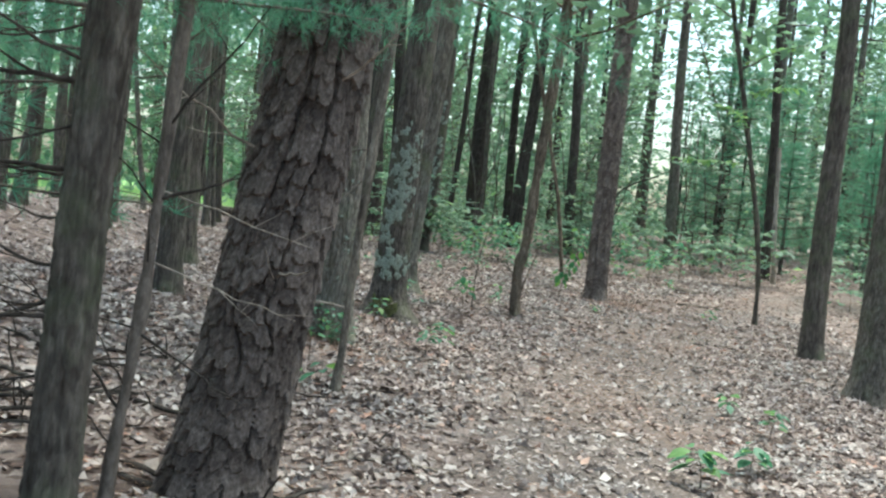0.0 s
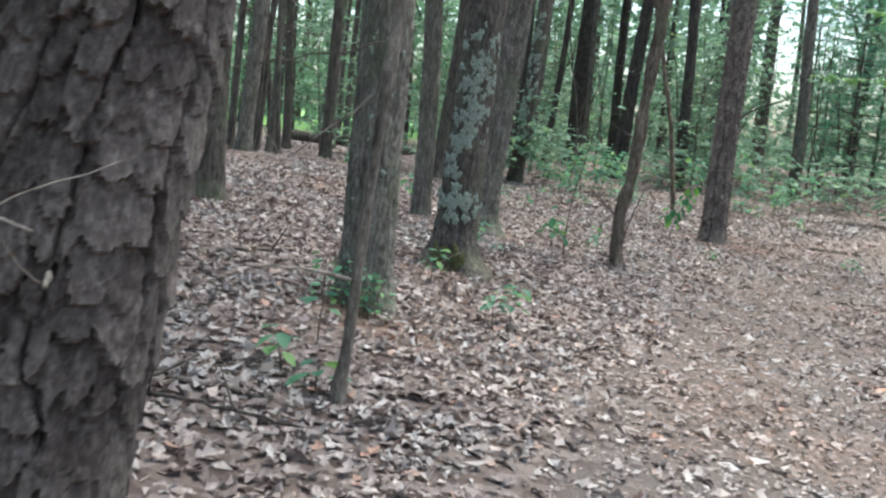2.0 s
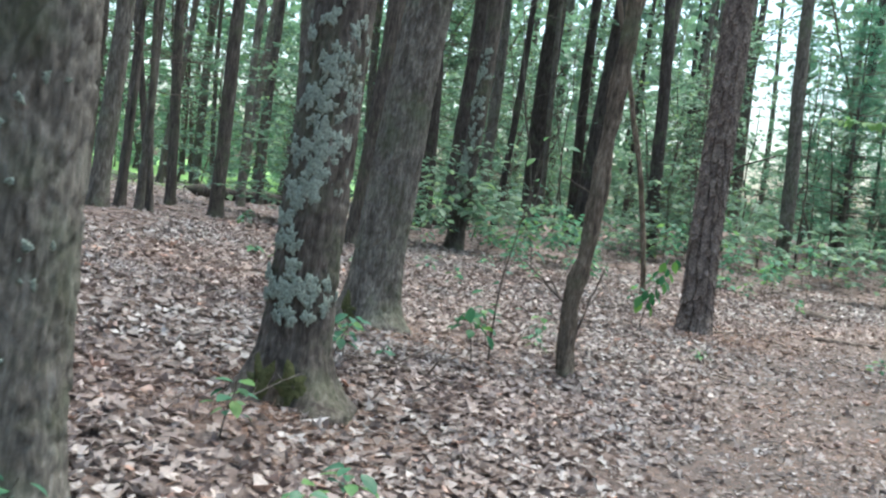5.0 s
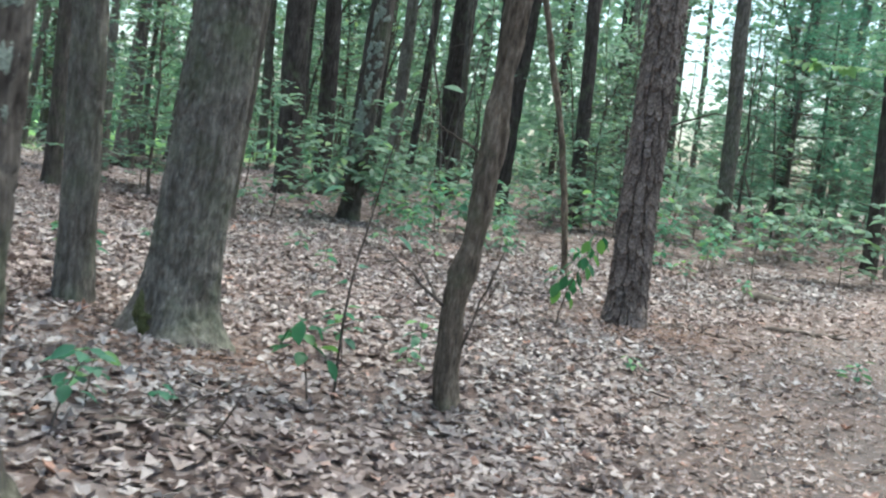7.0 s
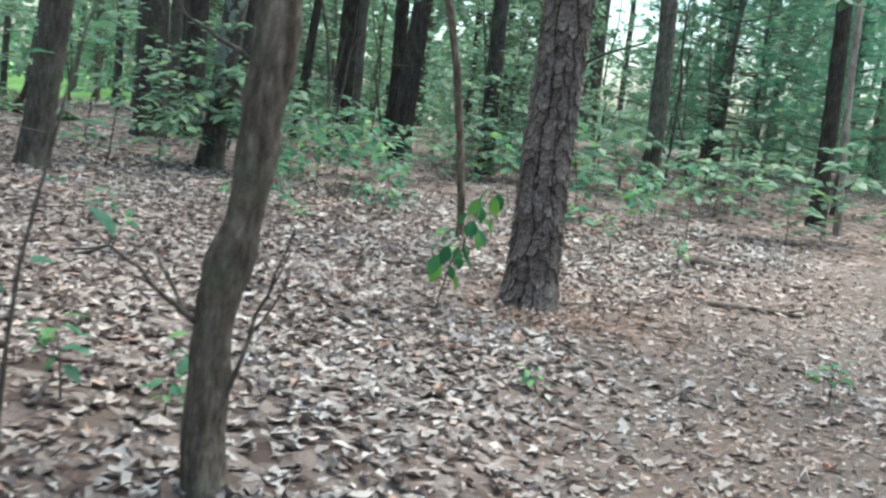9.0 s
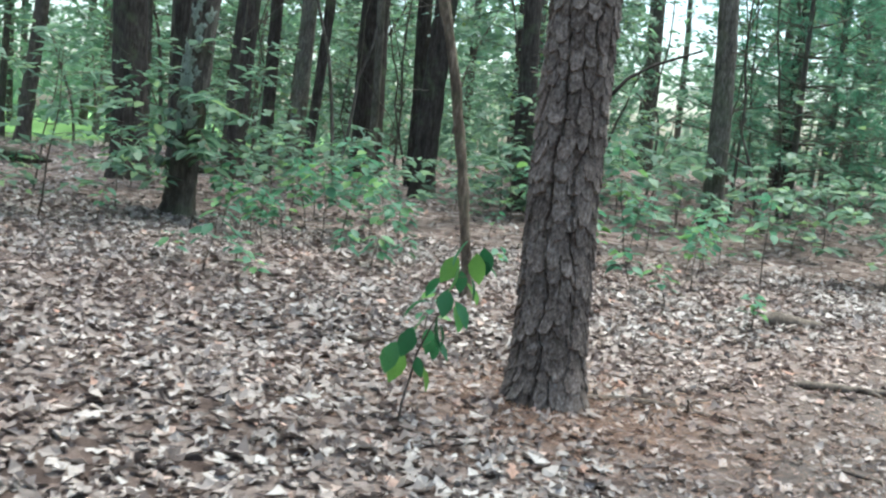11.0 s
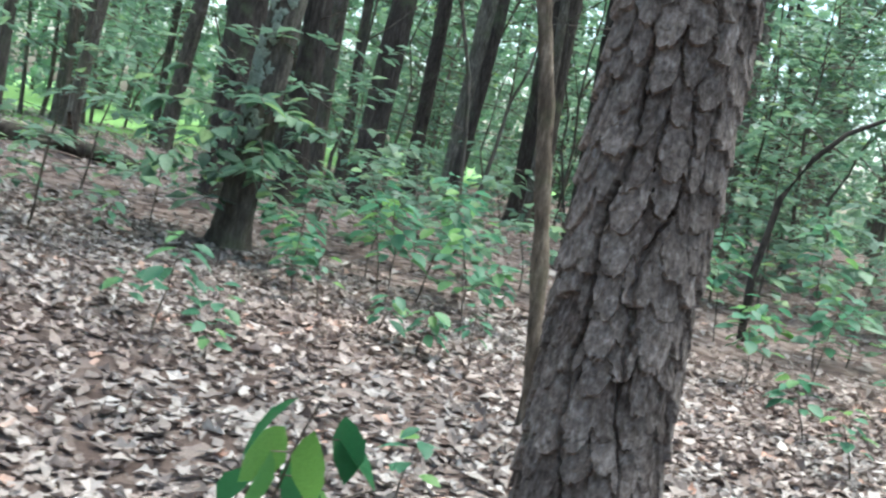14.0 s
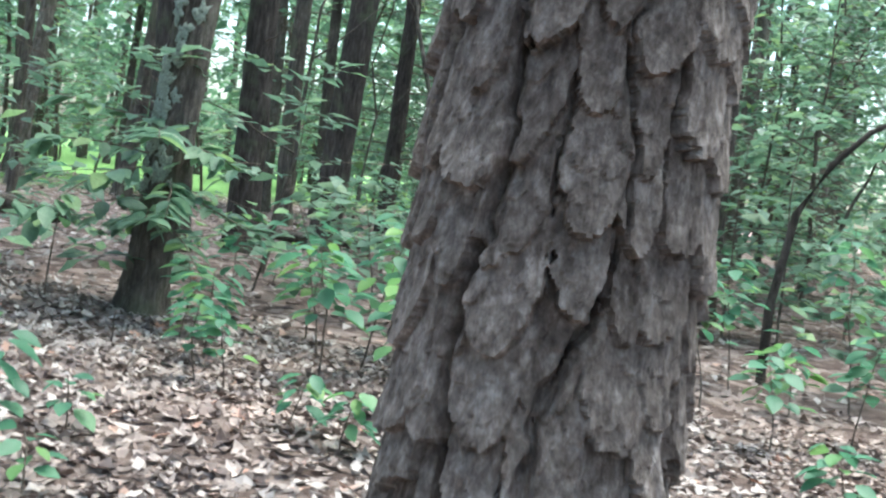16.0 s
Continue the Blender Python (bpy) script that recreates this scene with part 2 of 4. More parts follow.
def pine_relief(ang, z, r, seed):
    """Long flaky plates that overlap downwards like shingles, with broken upright cracks between, in metres."""
    girth = 2 * math.pi * r
    wu, wv = np.cos(ang) * r, np.sin(ang) * r
    warp = vnoise(wu * 14 + seed, wv * 14, z * 7) - 0.5
    warp2 = vnoise(wu * 55, wv * 55 + seed, z * 38) - 0.5
    jag = vnoise(wu * 140, wv * 140 + seed, z * 110) - 0.5
    chip = vnoise(wu * 75 + seed, wv * 75, z * 230) - 0.5
    turn = ang / (2 * math.pi) % 1
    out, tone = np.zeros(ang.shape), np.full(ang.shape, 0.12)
    # broad plates that overlap like shingles, each thickest at its blunt lower tip, and small flakes on them
    for sheet, (wide, tall, thick, tilt, step) in enumerate(((0.072, 0.112, 0.0145, 0.0140, 0.012), (0.034, 0.050, 0.0014, 0.0018, 0.0020))):
        rs = np.random.RandomState(seed + 31 * sheet)
        n = 2 * max(3, round(girth / wide / 2))
        phase, rnd = 0.5 * (np.arange(n) % 2) + 0.4 * rs.rand(n), rs.rand(5, n, 257)
        u = turn * n + 0.55 * warp + 0.10 * warp2 + 0.07 * jag
        cu = np.floor(u).astype(int)
        # tone is lowest in gaps between plates, and rises towards each lower tip
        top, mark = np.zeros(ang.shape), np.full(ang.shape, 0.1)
        for a in (-1, 0, 1):
            ci = (cu + a) % n
            v = z / tall + phase[ci] + 20 + 0.5 * warp + 0.13 * warp2 + 0.10 * jag
            cv = np.floor(v).astype(int)
            for b in (-1, 0, 1):
                q1, q2, q3, q4, q5 = (rnd[i][ci, (cv + b) % 257] for i in range(5))
                du = (u - (cu + a + 0.5 + 0.3 * (q1 - 0.5))) / (0.50 + 0.20 * q3)
                dv = (v - (cv + b + 0.5 + 0.3 * (q2 - 0.5))) / (0.72 + 0.28 * q4)
                narrow = 1 - 0.42 * np.clip(-dv, 0, 1) ** 2
                inside = 1 - (np.abs(du) / narrow) ** 3.5 - np.abs(dv) ** 3.5 - 0.30 * np.abs(warp2 + jag) - 0.12 * np.abs(chip)
                h = smooth01(inside, 0.0, 0.10) * (thick + step * (q5 - 0.5) - tilt * np.clip(dv, -1, 1))
                over = h > top
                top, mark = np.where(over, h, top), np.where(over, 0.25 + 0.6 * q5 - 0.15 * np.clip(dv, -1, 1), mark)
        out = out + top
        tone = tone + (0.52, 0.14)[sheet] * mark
    # thin scales peeling off in layers
    layers = 0.62 * vnoise(wu * 34, wv * 34 + seed, z * 22) + 0.38 * vnoise(wu * 90 + seed, wv * 90, z * 60)
    flake = np.floor(layers * 7)
    out = out + 0.0010 * flake + 0.0012 * jag
    tone = tone + 0.22 * ((flake * 0.618) % 1 - 0.5)
    # deep upright cracks that wander and break off
    m = max(4, round(girth / 0.15))
    across = turn * m + 0.75 * (vnoise(wu * 4, wv * 4 + seed, z * 3.2) - 0.5) + 0.34 * warp + 0.12 * warp2
    gap = np.abs(across % 1 - 0.5) * girth / m
    crack = (1 - smooth01(gap, 0.003, 0.013)) * smooth01(vnoise(np.floor(across + 0.5) * 7.3, seed, z * 2.6), 0.28, 0.48)
    return out - 0.028 * crack, tone


def oak_relief(ang, z, r, seed):
    """Long broken ridges with furrows between."""
    girth = 2 * math.pi * r
    wu, wv = np.cos(ang) * r, np.sin(ang) * r
    warp = vnoise(wu * 14 + seed, wv * 14, z * 5) - 0.5
    fine = vnoise(wu * 70, wv * 70 + seed, z * 30) - 0.5
    n = max(8, round(girth / 0.034))
    f1, f2, idv, dv = cells((ang / (2 * math.pi) % 1) * n + 1.8 * warp + 0.4 * fine, z / 0.13 + 1.2 * warp + 0.5 * fine, n, seed)
    big = min(1.0, r / 0.12)
    return big * (smooth01(f2 - f1, 0.02, 0.32) * (0.009 + 0.010 * idv) + 0.006 * fine)


def smooth_relief(ang, z, r, seed):
    """Thin ridged bark over a knotty stem."""
    wu, wv = np.cos(ang) * r, np.sin(ang) * r
    big = min(1.0, r / 0.06)
    knots = 0.034 * (vnoise(wu * 12 + seed, wv * 12, z * 5) - 0.5) + 0.012 * (vnoise(wu * 40, wv * 40, z * 12 + seed) - 0.5)
    ridges = 0.013 * np.abs(vnoise(wu * 95, wv * 95 + seed, z * 16) - 0.5) * 2
    swell = 0.012 * smooth01(vnoise(seed * 1.7, 3.0, z * 3.5), 0.62, 0.85)
    return big * (knots - ridges + swell)


RELIEF = {"pine": pine_relief, "oak": oak_relief, "smooth": smooth_relief}


def tube(points, radii, sides=6, close=True):
    """Vertices and quads of a tapering tube along points."""
    p, rad = np.asarray(points, float), np.asarray(radii, float)
    d = np.gradient(p, axis=0)
    d /= np.linalg.norm(d, axis=1)[:, None] + 1e-9
    ref = np.where(np.abs(d[:, 2:3]) > 0.9, np.array([[1.0, 0, 0]]), np.array([[0, 0, 1.0]]))
    a = np.cross(d, ref)
    a /= np.linalg.norm(a, axis=1)[:, None] + 1e-9
    b = np.cross(d, a)
    ang = np.arange(sides) * 2 * math.pi / sides
    v = p[:, None] + rad[:, None, None] * (a[:, None] * np.cos(ang)[None, :, None] + b[:, None] * np.sin(ang)[None, :, None])
    f = grid_faces(len(p), sides)
    return v.reshape(-1, 3), f


def grid_faces(rows, cols, wrap=True):
    i, j = np.meshgrid(np.arange(rows - 1), np.arange(cols if wrap else cols - 1), indexing="ij")
    j2 = (j + 1) % cols
    return np.stack([i * cols + j, i * cols + j2, (i + 1) * cols + j2, (i + 1) * cols + j], -1).reshape(-1, 4)


def joined(pieces):
    vs, fs, n = [], [], 0
    for v, f in pieces:
        vs.append(v)
        fs.append(f + n)
        n += len(v)
    return np.concatenate(vs), np.concatenate(fs)


def wander(start, way, length, steps, rs, droop=0.0, wobble=0.12):
    """Points of a twig that starts one way and strays."""
    p, d = np.array(start, float), np.array(way, float)
    d /= np.linalg.norm(d)
    out = [p.copy()]
    for _ in range(steps):
        d = d + rs.normal(0, wobble, 3) + np.array([0, 0, -droop])
        d /= np.linalg.norm(d)
        p = p + d * length / steps
        out.append(p.copy())
    return np.array(out)


# leaf shapes: length 1 along y, flat in x and y, lifted a little in z
def lobed_leaf():
    """An oak leaf folded along its midrib, with two pairs of lobes."""
    t = np.array([0.20, 0.36, 0.58, 0.76])
    w = np.array([0.20, 0.09, 0.29, 0.14])
    v = [[0, -0.5, 0], [0, 0.5, 0]]
    for a, b in zip(t, w):
        v += [[-b, a - 0.5 + 0.3 * (b - 0.12), 0.35 * b], [0, a - 0.5, -0.02], [b, a - 0.5 + 0.3 * (b - 0.12), 0.35 * b]]
    f = [[0, 3, 2], [0, 4, 3], [1, 11, 12], [1, 12, 13]]
    for i in range(3):
        for k in (2, 3):
            p = 3 * i + k
            f += [[p, p + 1, p + 4], [p, p + 4, p + 3]]
    return np.array(v), np.array(f)


def broad_leaf():
    """A pointed oval leaf, folded a little along its midrib and arching down to its tip."""
    t = np.array([0.14, 0.38, 0.64, 0.85])
    w = np.array([0.13, 0.25, 0.235, 0.12])
    v = [[0, 0, 0], [0, 1, -0.20]]
    for a, b in zip(t, w):
        v += [[-b, a, 0.28 * b - 0.2 * a * a], [0, a, -0.2 * a * a], [b, a, 0.28 * b - 0.2 * a * a]]
    f = [[0, 3, 2], [0, 4, 3], [1, 11, 12], [1, 12, 13]]
    for i in range(3):
        for k in (2, 3):
            p = 3 * i + k
            f += [[p, p + 1, p + 4], [p, p + 4, p + 3]]
    return np.array(v), np.array(f)


def small_leaf():
    v = np.array([[0, 0, 0], [-0.27, 0.45, 0.06], [0.27, 0.45, 0.06], [0, 1, -0.05]])
    return v, np.array([[0, 2, 1], [1, 2, 3]])


def needle_tuft():
    """A few crossed slivers fanning out from a shoot's tip."""
    rs = np.random.RandomState(4)
    v, f = [], []
    for i in range(11):
        a, e = rs.uniform(-1.2, 1.2), rs.uniform(-0.6, 0.7)
        d = np.array([math.sin(a) * math.cos(e), math.cos(a) * math.cos(e), math.sin(e)])
        s = np.cross(d, [0.2, 0.1, 1.0])
        s *= 0.014 / np.linalg.norm(s)
        n = len(v)
        v += [-s, s, d * rs.uniform(0.7, 1.0)]
        f.append([n, n + 1, n + 2])
    return np.array(v), np.array(f)


def scattered(shape, places, ways, ups, sizes, rs, curl=0.0):
    """Copies of a leaf shape: at each place, pointing along way, its face towards up, of that size."""
    v, f = shape
    places, ways, ups = (np.asarray(q, float) for q in (places, ways, ups))
    y = ways / (np.linalg.norm(ways, axis=1)[:, None] + 1e-9)
    x = np.cross(y, ups)
    x /= np.linalg.norm(x, axis=1)[:, None] + 1e-9
    z = np.cross(x, y)
    n = len(places)
    q = np.repeat(v[None], n, 0) * 1.0
    if curl:
        c1, c2 = rs.normal(0, curl, n), rs.normal(0, curl, n)
        q[:, :, 2] += c1[:, None] * 2.2 * q[:, :, 1] ** 2 + c2[:, None] * 5 * q[:, :, 0] ** 2 + rs.normal(0, curl, n)[:, None] * 2 * q[:, :, 0] * q[:, :, 1]
        q[:, :, 0] *= rs.uniform(0.8, 1.2, n)[:, None]
    q *= np.asarray(sizes)[:, None, None]
    out = places[:, None] + q[:, :, 0:1] * x[:, None] + q[:, :, 1:2] * y[:, None] + q[:, :, 2:3] * z[:, None]
    faces = (f[None] + (np.arange(n) * len(v))[:, None, None]).reshape(-1, 3)
    return out.reshape(-1, 3), faces


# ---- the ground: one sheet, gently rising ahead and to the near side of the trail ----
def rise(x, y):
    x, y = np.clip(x, -7, 8), np.clip(y, -4, 37)
    return 0.0475 - 0.1832 * x + 0.00914 * y + 0.00299 * x * x + 0.00571 * x * y + 0.000392 * y * y


TRAIL_Y = (-30, -5, 0, 5, 9, 13, 17, 20, 22, 24, 27, 60)
TRAIL_X = (-0.5, 0.1, 0.3, 0.75, 1.5, 2.35, 3.5, 4.5, 5.6, 7.2, 11.0, 60.0)


def off_trail(x, y):
    """Distance across the trail from its middle, about."""
    c = np.interp(y, TRAIL_Y, TRAIL_X)
    s = (np.interp(y + 0.5, TRAIL_Y, TRAIL_X) - np.interp(y - 0.5, TRAIL_Y, TRAIL_X))
    return np.abs(x - c) / np.sqrt(1 + s * s)


def ground_z(x, y):
    x, y = np.asarray(x, float), np.asarray(y, float)
    near = 1 - smooth01(np.hypot(x - 2, y - 18), 25, 60)
    lumps = 0.10 * (vnoise(x * 0.7 + 5, y * 0.7) - 0.5) + 0.045 * (vnoise(x * 2.3, y * 2.3 + 8) - 0.5)
    worn = smooth01(off_trail(x, y), 0.4, 1.5)
    return rise(x, y) + lumps * near * (0.25 + 0.75 * worn) - 0.03 * (1 - worn)


def build_ground():
    def axis(lo, hi, step, far):
        inner = np.arange(lo, hi + 1e-6, step)
        grow = np.cumsum(step * 1.25 ** np.arange(1, 60))
        grow = grow[grow < far]
        return np.concatenate([(lo - grow)[::-1], inner, hi + grow])
    xs, ys = axis(-8, 12, 0.16, 1500), axis(-3, 36, 0.16, 1500)
    gx, gy = np.meshgrid(xs, ys)
    v = np.stack([gx, gy, ground_z(gx, gy)], -1).reshape(-1, 3)
    me = mesh_of("ground", v, grid_faces(len(ys), len(xs), wrap=False), FLOOR, True)
    at = me.attributes.new("trail", "FLOAT", "POINT")
    at.data.foreach_set("value", (1 - smooth01(off_trail(v[:, 0], v[:, 1]), 0.3, 1.7)).astype(np.float32) * 0.6)
    at = me.attributes.new("lawn", "FLOAT", "POINT")
    clearing = smooth01(-v[:, 0] + 0.1 * v[:, 1], 9, 12) * smooth01(v[:, 1], 27, 33)
    at.data.foreach_set("value", clearing.astype(np.float32))
    tagged(new("ground", me), "forest floor of brown leaf mould with a worn needle-covered trail", "ground", kind="structure")


build_ground()


def gz(x, y):
    return float(ground_z(x, y))


# ---- trees ----
def trunk_mesh(r0, r1, height, lean, bend, kind, mat, sides, fine_to, dz, flare, seed, axis=None):
    """A trunk from below the ground up, in coordinates of its foot. r0 at breast height, r1 higher at 6 m."""
    lo = np.arange(-0.2, fine_to, dz)
    mid = np.arange(fine_to, 5.5, 0.03) if kind == "pine" else np.array([])
    top = 5.5 if kind == "pine" else fine_to
    hi = np.linspace(top, height, max(6, int((height - top) / 0.5)))
    z = np.concatenate([lo, mid, hi])
    ang = np.arange(sides) * 2 * math.pi / sides
    A, Z = np.meshgrid(ang, z)
    r = np.interp(z, (0, 1.2, 6, height), (r0 * 1.06, r0, r1, 0.25 * r1))
    lobes = 1 + 0.35 * np.sin(A * 3 + seed) + 0.25 * np.sin(A * 5 + 2 * seed)
    rr = r[:, None] * (1 + flare * lobes * np.exp(-np.maximum(Z + 0.02, 0) / 0.17))
    rr = rr * (1 + 0.05 * np.sin(A + 2 * vnoise(Z * 0.8, seed)) + 0.04 * (vnoise(np.cos(A) * 1.3 + seed, np.sin(A) * 1.3, Z * 1.5) - 0.5))
    rel = RELIEF[kind](A, Z, r0, seed)
    rel, tone = rel if kind == "pine" else (rel, None)
    rr = rr + rel - 0.014 * (kind == "pine")
    if axis:
        ax, az = np.array([a[0] for a in axis]), np.array([a[1] for a in axis])
        slope = (ax[-1] - ax[-2]) / (az[-1] - az[-2])
        cx = np.where(z > az[-1], ax[-1] + (z - az[-1]) * slope, np.interp(z, az, ax))
        k = np.ones(9) / 9
        cx[4:len(lo) - 4] = np.convolve(cx[:len(lo)], k, "valid")
        cy = lean[1] * z
    else:
        cx = lean[0] * z + bend * 0.03 * np.sin(z * 0.9 + seed)
        cy = lean[1] * z + bend * 0.03 * np.cos(z * 0.7 + seed)
    v = np.stack([cx[:, None] + rr * np.cos(A), cy[:, None] + rr * np.sin(A), Z], -1).reshape(-1, 3)
    me = mesh_of("trunk", v, grid_faces(len(z), sides), mat, kind != "pine")
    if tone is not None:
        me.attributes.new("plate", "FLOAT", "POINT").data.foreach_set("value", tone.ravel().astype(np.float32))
    return me, (lambda h: np.array([np.interp(h, z, cx), np.interp(h, z, cy), h]))


def limbs_and_crown(root, at, height, seed, conifer, mat, spread=2.6, leaves=420, crown_from=0.55, thick=0.05):
    rs = np.random.RandomState(seed)
    places, ways, ups = [], [], []
    for i in range(9):
        h = height * rs.uniform(crown_from, 0.95)
        a = i * 2.4 + rs.uniform(-0.4, 0.4)
        length = spread * rs.uniform(0.6, 1.1)
        pts = wander(at(h), (math.cos(a), math.sin(a), 0.1 if conifer else 0.5), length, 6, rs, 0.02)
        lv, lf = tube(pts, np.linspace(thick, thick * 0.25, 7), 5)
        part("limb", mesh_of("limb", lv, lf, mat, True), root)
        k = leaves // 9
        sel = pts[rs.randint(2, 7, k)]
        places.append(sel + rs.normal(0, 0.45, (k, 3)) * np.array([1, 1, 0.5]))
        ways.append(rs.normal(0, 1, (k, 3)) * np.array([1, 1, 0.4]))
        ups.append(np.array([0, 0, 1]) + rs.normal(0, 0.5, (k, 3)))
    n = sum(len(p) for p in places)
    v, f = scattered(needle_tuft() if conifer else small_leaf(), np.concatenate(places), np.concatenate(ways), np.concatenate(ups),
                     rs.uniform(0.16, 0.26, n) if conifer else rs.uniform(0.22, 0.4, n), rs)
    part("crown", mesh_of("crown", v, f, NEEDLE if conifer else DEEP_GREEN), root)


def tree(x, y, r0, r1, lean, label, kind="oak", mat=None, sides=16, fine_to=3.0, dz=0.12, flare=0.25, seed=1, height=15.0,
         bend=1.0, axis=None, conifer=False, crown=True, name="tree", leaves=270, crown_from=0.55):
    mat = mat or (PINE_BARK if kind == "pine" else OAK_BARK)
    root = thing(name, x, y, gz(x, y), label, "tree")
    me, at = trunk_mesh(r0, r1, height, lean, bend, kind, mat, sides, fine_to, dz, flare, seed, axis)
    part("trunk", me, root)
    if crown:
        limbs_and_crown(root, at, height, seed + 50, conifer, mat, min(2.6, 12 * r0 + 1.2), leaves, crown_from, min(0.05, 0.4 * r0))
    return root, at


def dead_branch(root, start, end, r, seed, mat=None, twigs=3, sag=0.0, label=""):
    """A bare branch with side twigs, from start to end in the tree's own coordinates."""
    rs = np.random.RandomState(seed)
    a, b = np.array(start, float), np.array(end, float)
    t = np.linspace(0, 1, 9)[:, None]
    length = np.linalg.norm(b - a)
    pts = a + (b - a) * t + np.array([0, 0, -sag]) * np.sin(t * math.pi) + rs.normal(0, 0.012 * length, (9, 3)) * np.sin(t * math.pi)
    pieces = [tube(pts, np.linspace(r, r * 0.3, 9), 6)]
    for i in range(twigs):
        k = rs.randint(2, 8)
        d = (b - a) / length + rs.normal(0, 0.7, 3)
        tw = wander(pts[k], d, length * rs.uniform(0.2, 0.45), 4, rs)
        pieces.append(tube(tw, np.linspace(r * 0.4, r * 0.15, 5), 4))
    v, f = joined(pieces)
    return part("branch", mesh_of("branch", v, f, mat or TWIG, True), root, label)


def patch_on(root, at, r, h, ang, size, seed, mat, name, label="", thick=0.006):
    """A thin crusty patch with a ragged, lobed edge that clings to a trunk."""
    rs = np.random.RandomState(seed)
    n, m = 22, 4
    ph = np.arange(n) * 2 * math.pi / n
    edge = size * (0.55 + 0.6 * rs.rand(n)) * (1 + 0.25 * np.sin(ph * 2 + seed) + 0.2 * np.sin(ph * 5 + 2 * seed))
    v = []
    for k in range(m):
        q = (1 - k / (m - 0.6))
        du, dv = edge * q * np.cos(ph) * 0.8, edge * q * np.sin(ph) * 1.1
        out = (0.004 if k == 0 else 0.010 + thick * rs.rand(n)) + 0.004
        a = ang + du / r
        c = np.array([at(hh) for hh in h + dv])
        v.append(np.stack([c[:, 0] + (r + out) * np.cos(a), c[:, 1] + (r + out) * np.sin(a), h + dv], -1))
    me = mesh_of(name, np.concatenate(v), grid_faces(m, n), mat, True)
    part(name, me, root, label)


# the scaly pine beside which the walk ends
pine, pine_at = tree(3.0, 21.0, 0.185, 0.165, (0.004, 0.0), "mature pine with thick grey-brown scaly bark plates beside the trail", "pine", PINE_BARK,
                     sides=320, fine_to=2.3, dz=0.0047, flare=0.3, seed=3, height=17.0, bend=0.4, conifer=True, name="pine_tree")
# the dark pine at the start
# extra leaves in its unseen crown, added to shade the start
dark_pine, dark_at = tree(-0.88, 4.92, 0.212, 0.185, (0.142, 0.0), "leaning pine with dark flaky bark near the start of the trail", "pine", DARK_PINE_BARK,
                          sides=180, fine_to=2.5, dz=0.0095, flare=0.25, seed=11, height=16.0, bend=0.3, conifer=True, name="pine_tree", leaves=1500, crown_from=0.3)
for h, e, s in ((1.45, (-0.5, -0.5, 1.5), 1), (1.0, (0.35, -0.6, 0.8), 2), (1.75, (0.6, -0.4, 1.6), 3)):
    dead_branch(dark_pine, dark_at(h), dark_at(h) * 0.3 + np.array(e), 0.008, s, PALE_TWIG, 2, label="thin bare dead branch")

# oaks along the near side
oak_d, at_d = tree(-0.93, 10.35, 0.165, 0.150, (-0.008, 0), "straight oak with grey-brown bark and a few pale lichen spots", "oak", OAK_BARK, 104, 3.0, 0.017, 0.3, 21, bend=0.3, name="oak_tree")
oak_e, at_e = tree(-0.55, 13.2, 0.172, 0.125, (0.030, 0), "oak with flared mossy base and large grey-green lichen patches", "oak", DARK_BARK, 104, 3.0, 0.017, 1.15, 22, bend=0.3, name="oak_tree")
oak_f, at_f = tree(-0.56, 16.6, 0.205, 0.155, (0.070, 0), "leaning oak with furrowed bark and a mossy flared foot", "oak", OAK_BARK, 104, 3.0, 0.017, 0.8, 23, bend=0.3, name="oak_tree")
tree_x2, at_x2 = tree(5.62, 13.9, 0.31, 0.27, (0.006, 0), "stout oak with brown furrowed bark beyond the trail", "oak", OAK_BARK, 110, 3.5, 0.025, 0.45, 24, bend=0.3, name="oak_tree")
tree_g, at_g = tree(-1.28, 16.8, 0.105, 0.105, (-0.05, 0), "slim oak with plain grey-brown bark", "oak", OAK_BARK, 64, 3.0, 0.03, 0.2, 25, name="oak_tree")
# unseen crown thickened to cast more shade on the near side
tree_t1, at_t1 = tree(-2.52, 10.46, 0.105, 0.12, (-0.008, 0), "slim dark oak with plain rough bark", "oak", DARK_BARK, 64, 3.0, 0.03, 0.3, 26, name="oak_tree", leaves=1500, crown_from=0.35)
tree_t2, at_t2 = tree(-3.21, 13.75, 0.185, 0.16, (0.008, 0), "thick oak with dark brown furrowed bark on the rise", "oak", DARK_BARK, 80, 3.0, 0.025, 0.3, 27, name="oak_tree")
# crown above the view made denser, to shade the ground below
tree_b, at_b = tree(-1.39, 4.26, 0.086, 0.08, (0.055, 0), "slender brown pine with bare dead side branches", "oak", DARK_BARK, 64, 3.0, 0.02, 0.15, 28, conifer=True, name="pine_tree", leaves=1500, crown_from=0.3)
tree_x1, at_x1 = tree(5.86, 17.15, 0.16, 0.12, (-0.008, 0), "slender straight dark tree beyond the trail", "oak", DARK_BARK, 48, 4.0, 0.05, 0.3, 29, name="oak_tree")
tree_k, at_k = tree(-0.38, 26.85, 0.135, 0.12, (0.035, 0.005), "oak with a dark foot and pale lichen-blotched trunk", "oak", DARK_BARK, 64, 4.0, 0.03, 0.45, 30, name="oak_tree")
tree_u, at_u = tree(-1.82, 24.06, 0.14, 0.125, (0.06, 0), "mid-sized oak with dark rough bark among leaf litter", "oak", DARK_BARK, 40, 4.0, 0.06, 0.3, 31, name="oak_tree")

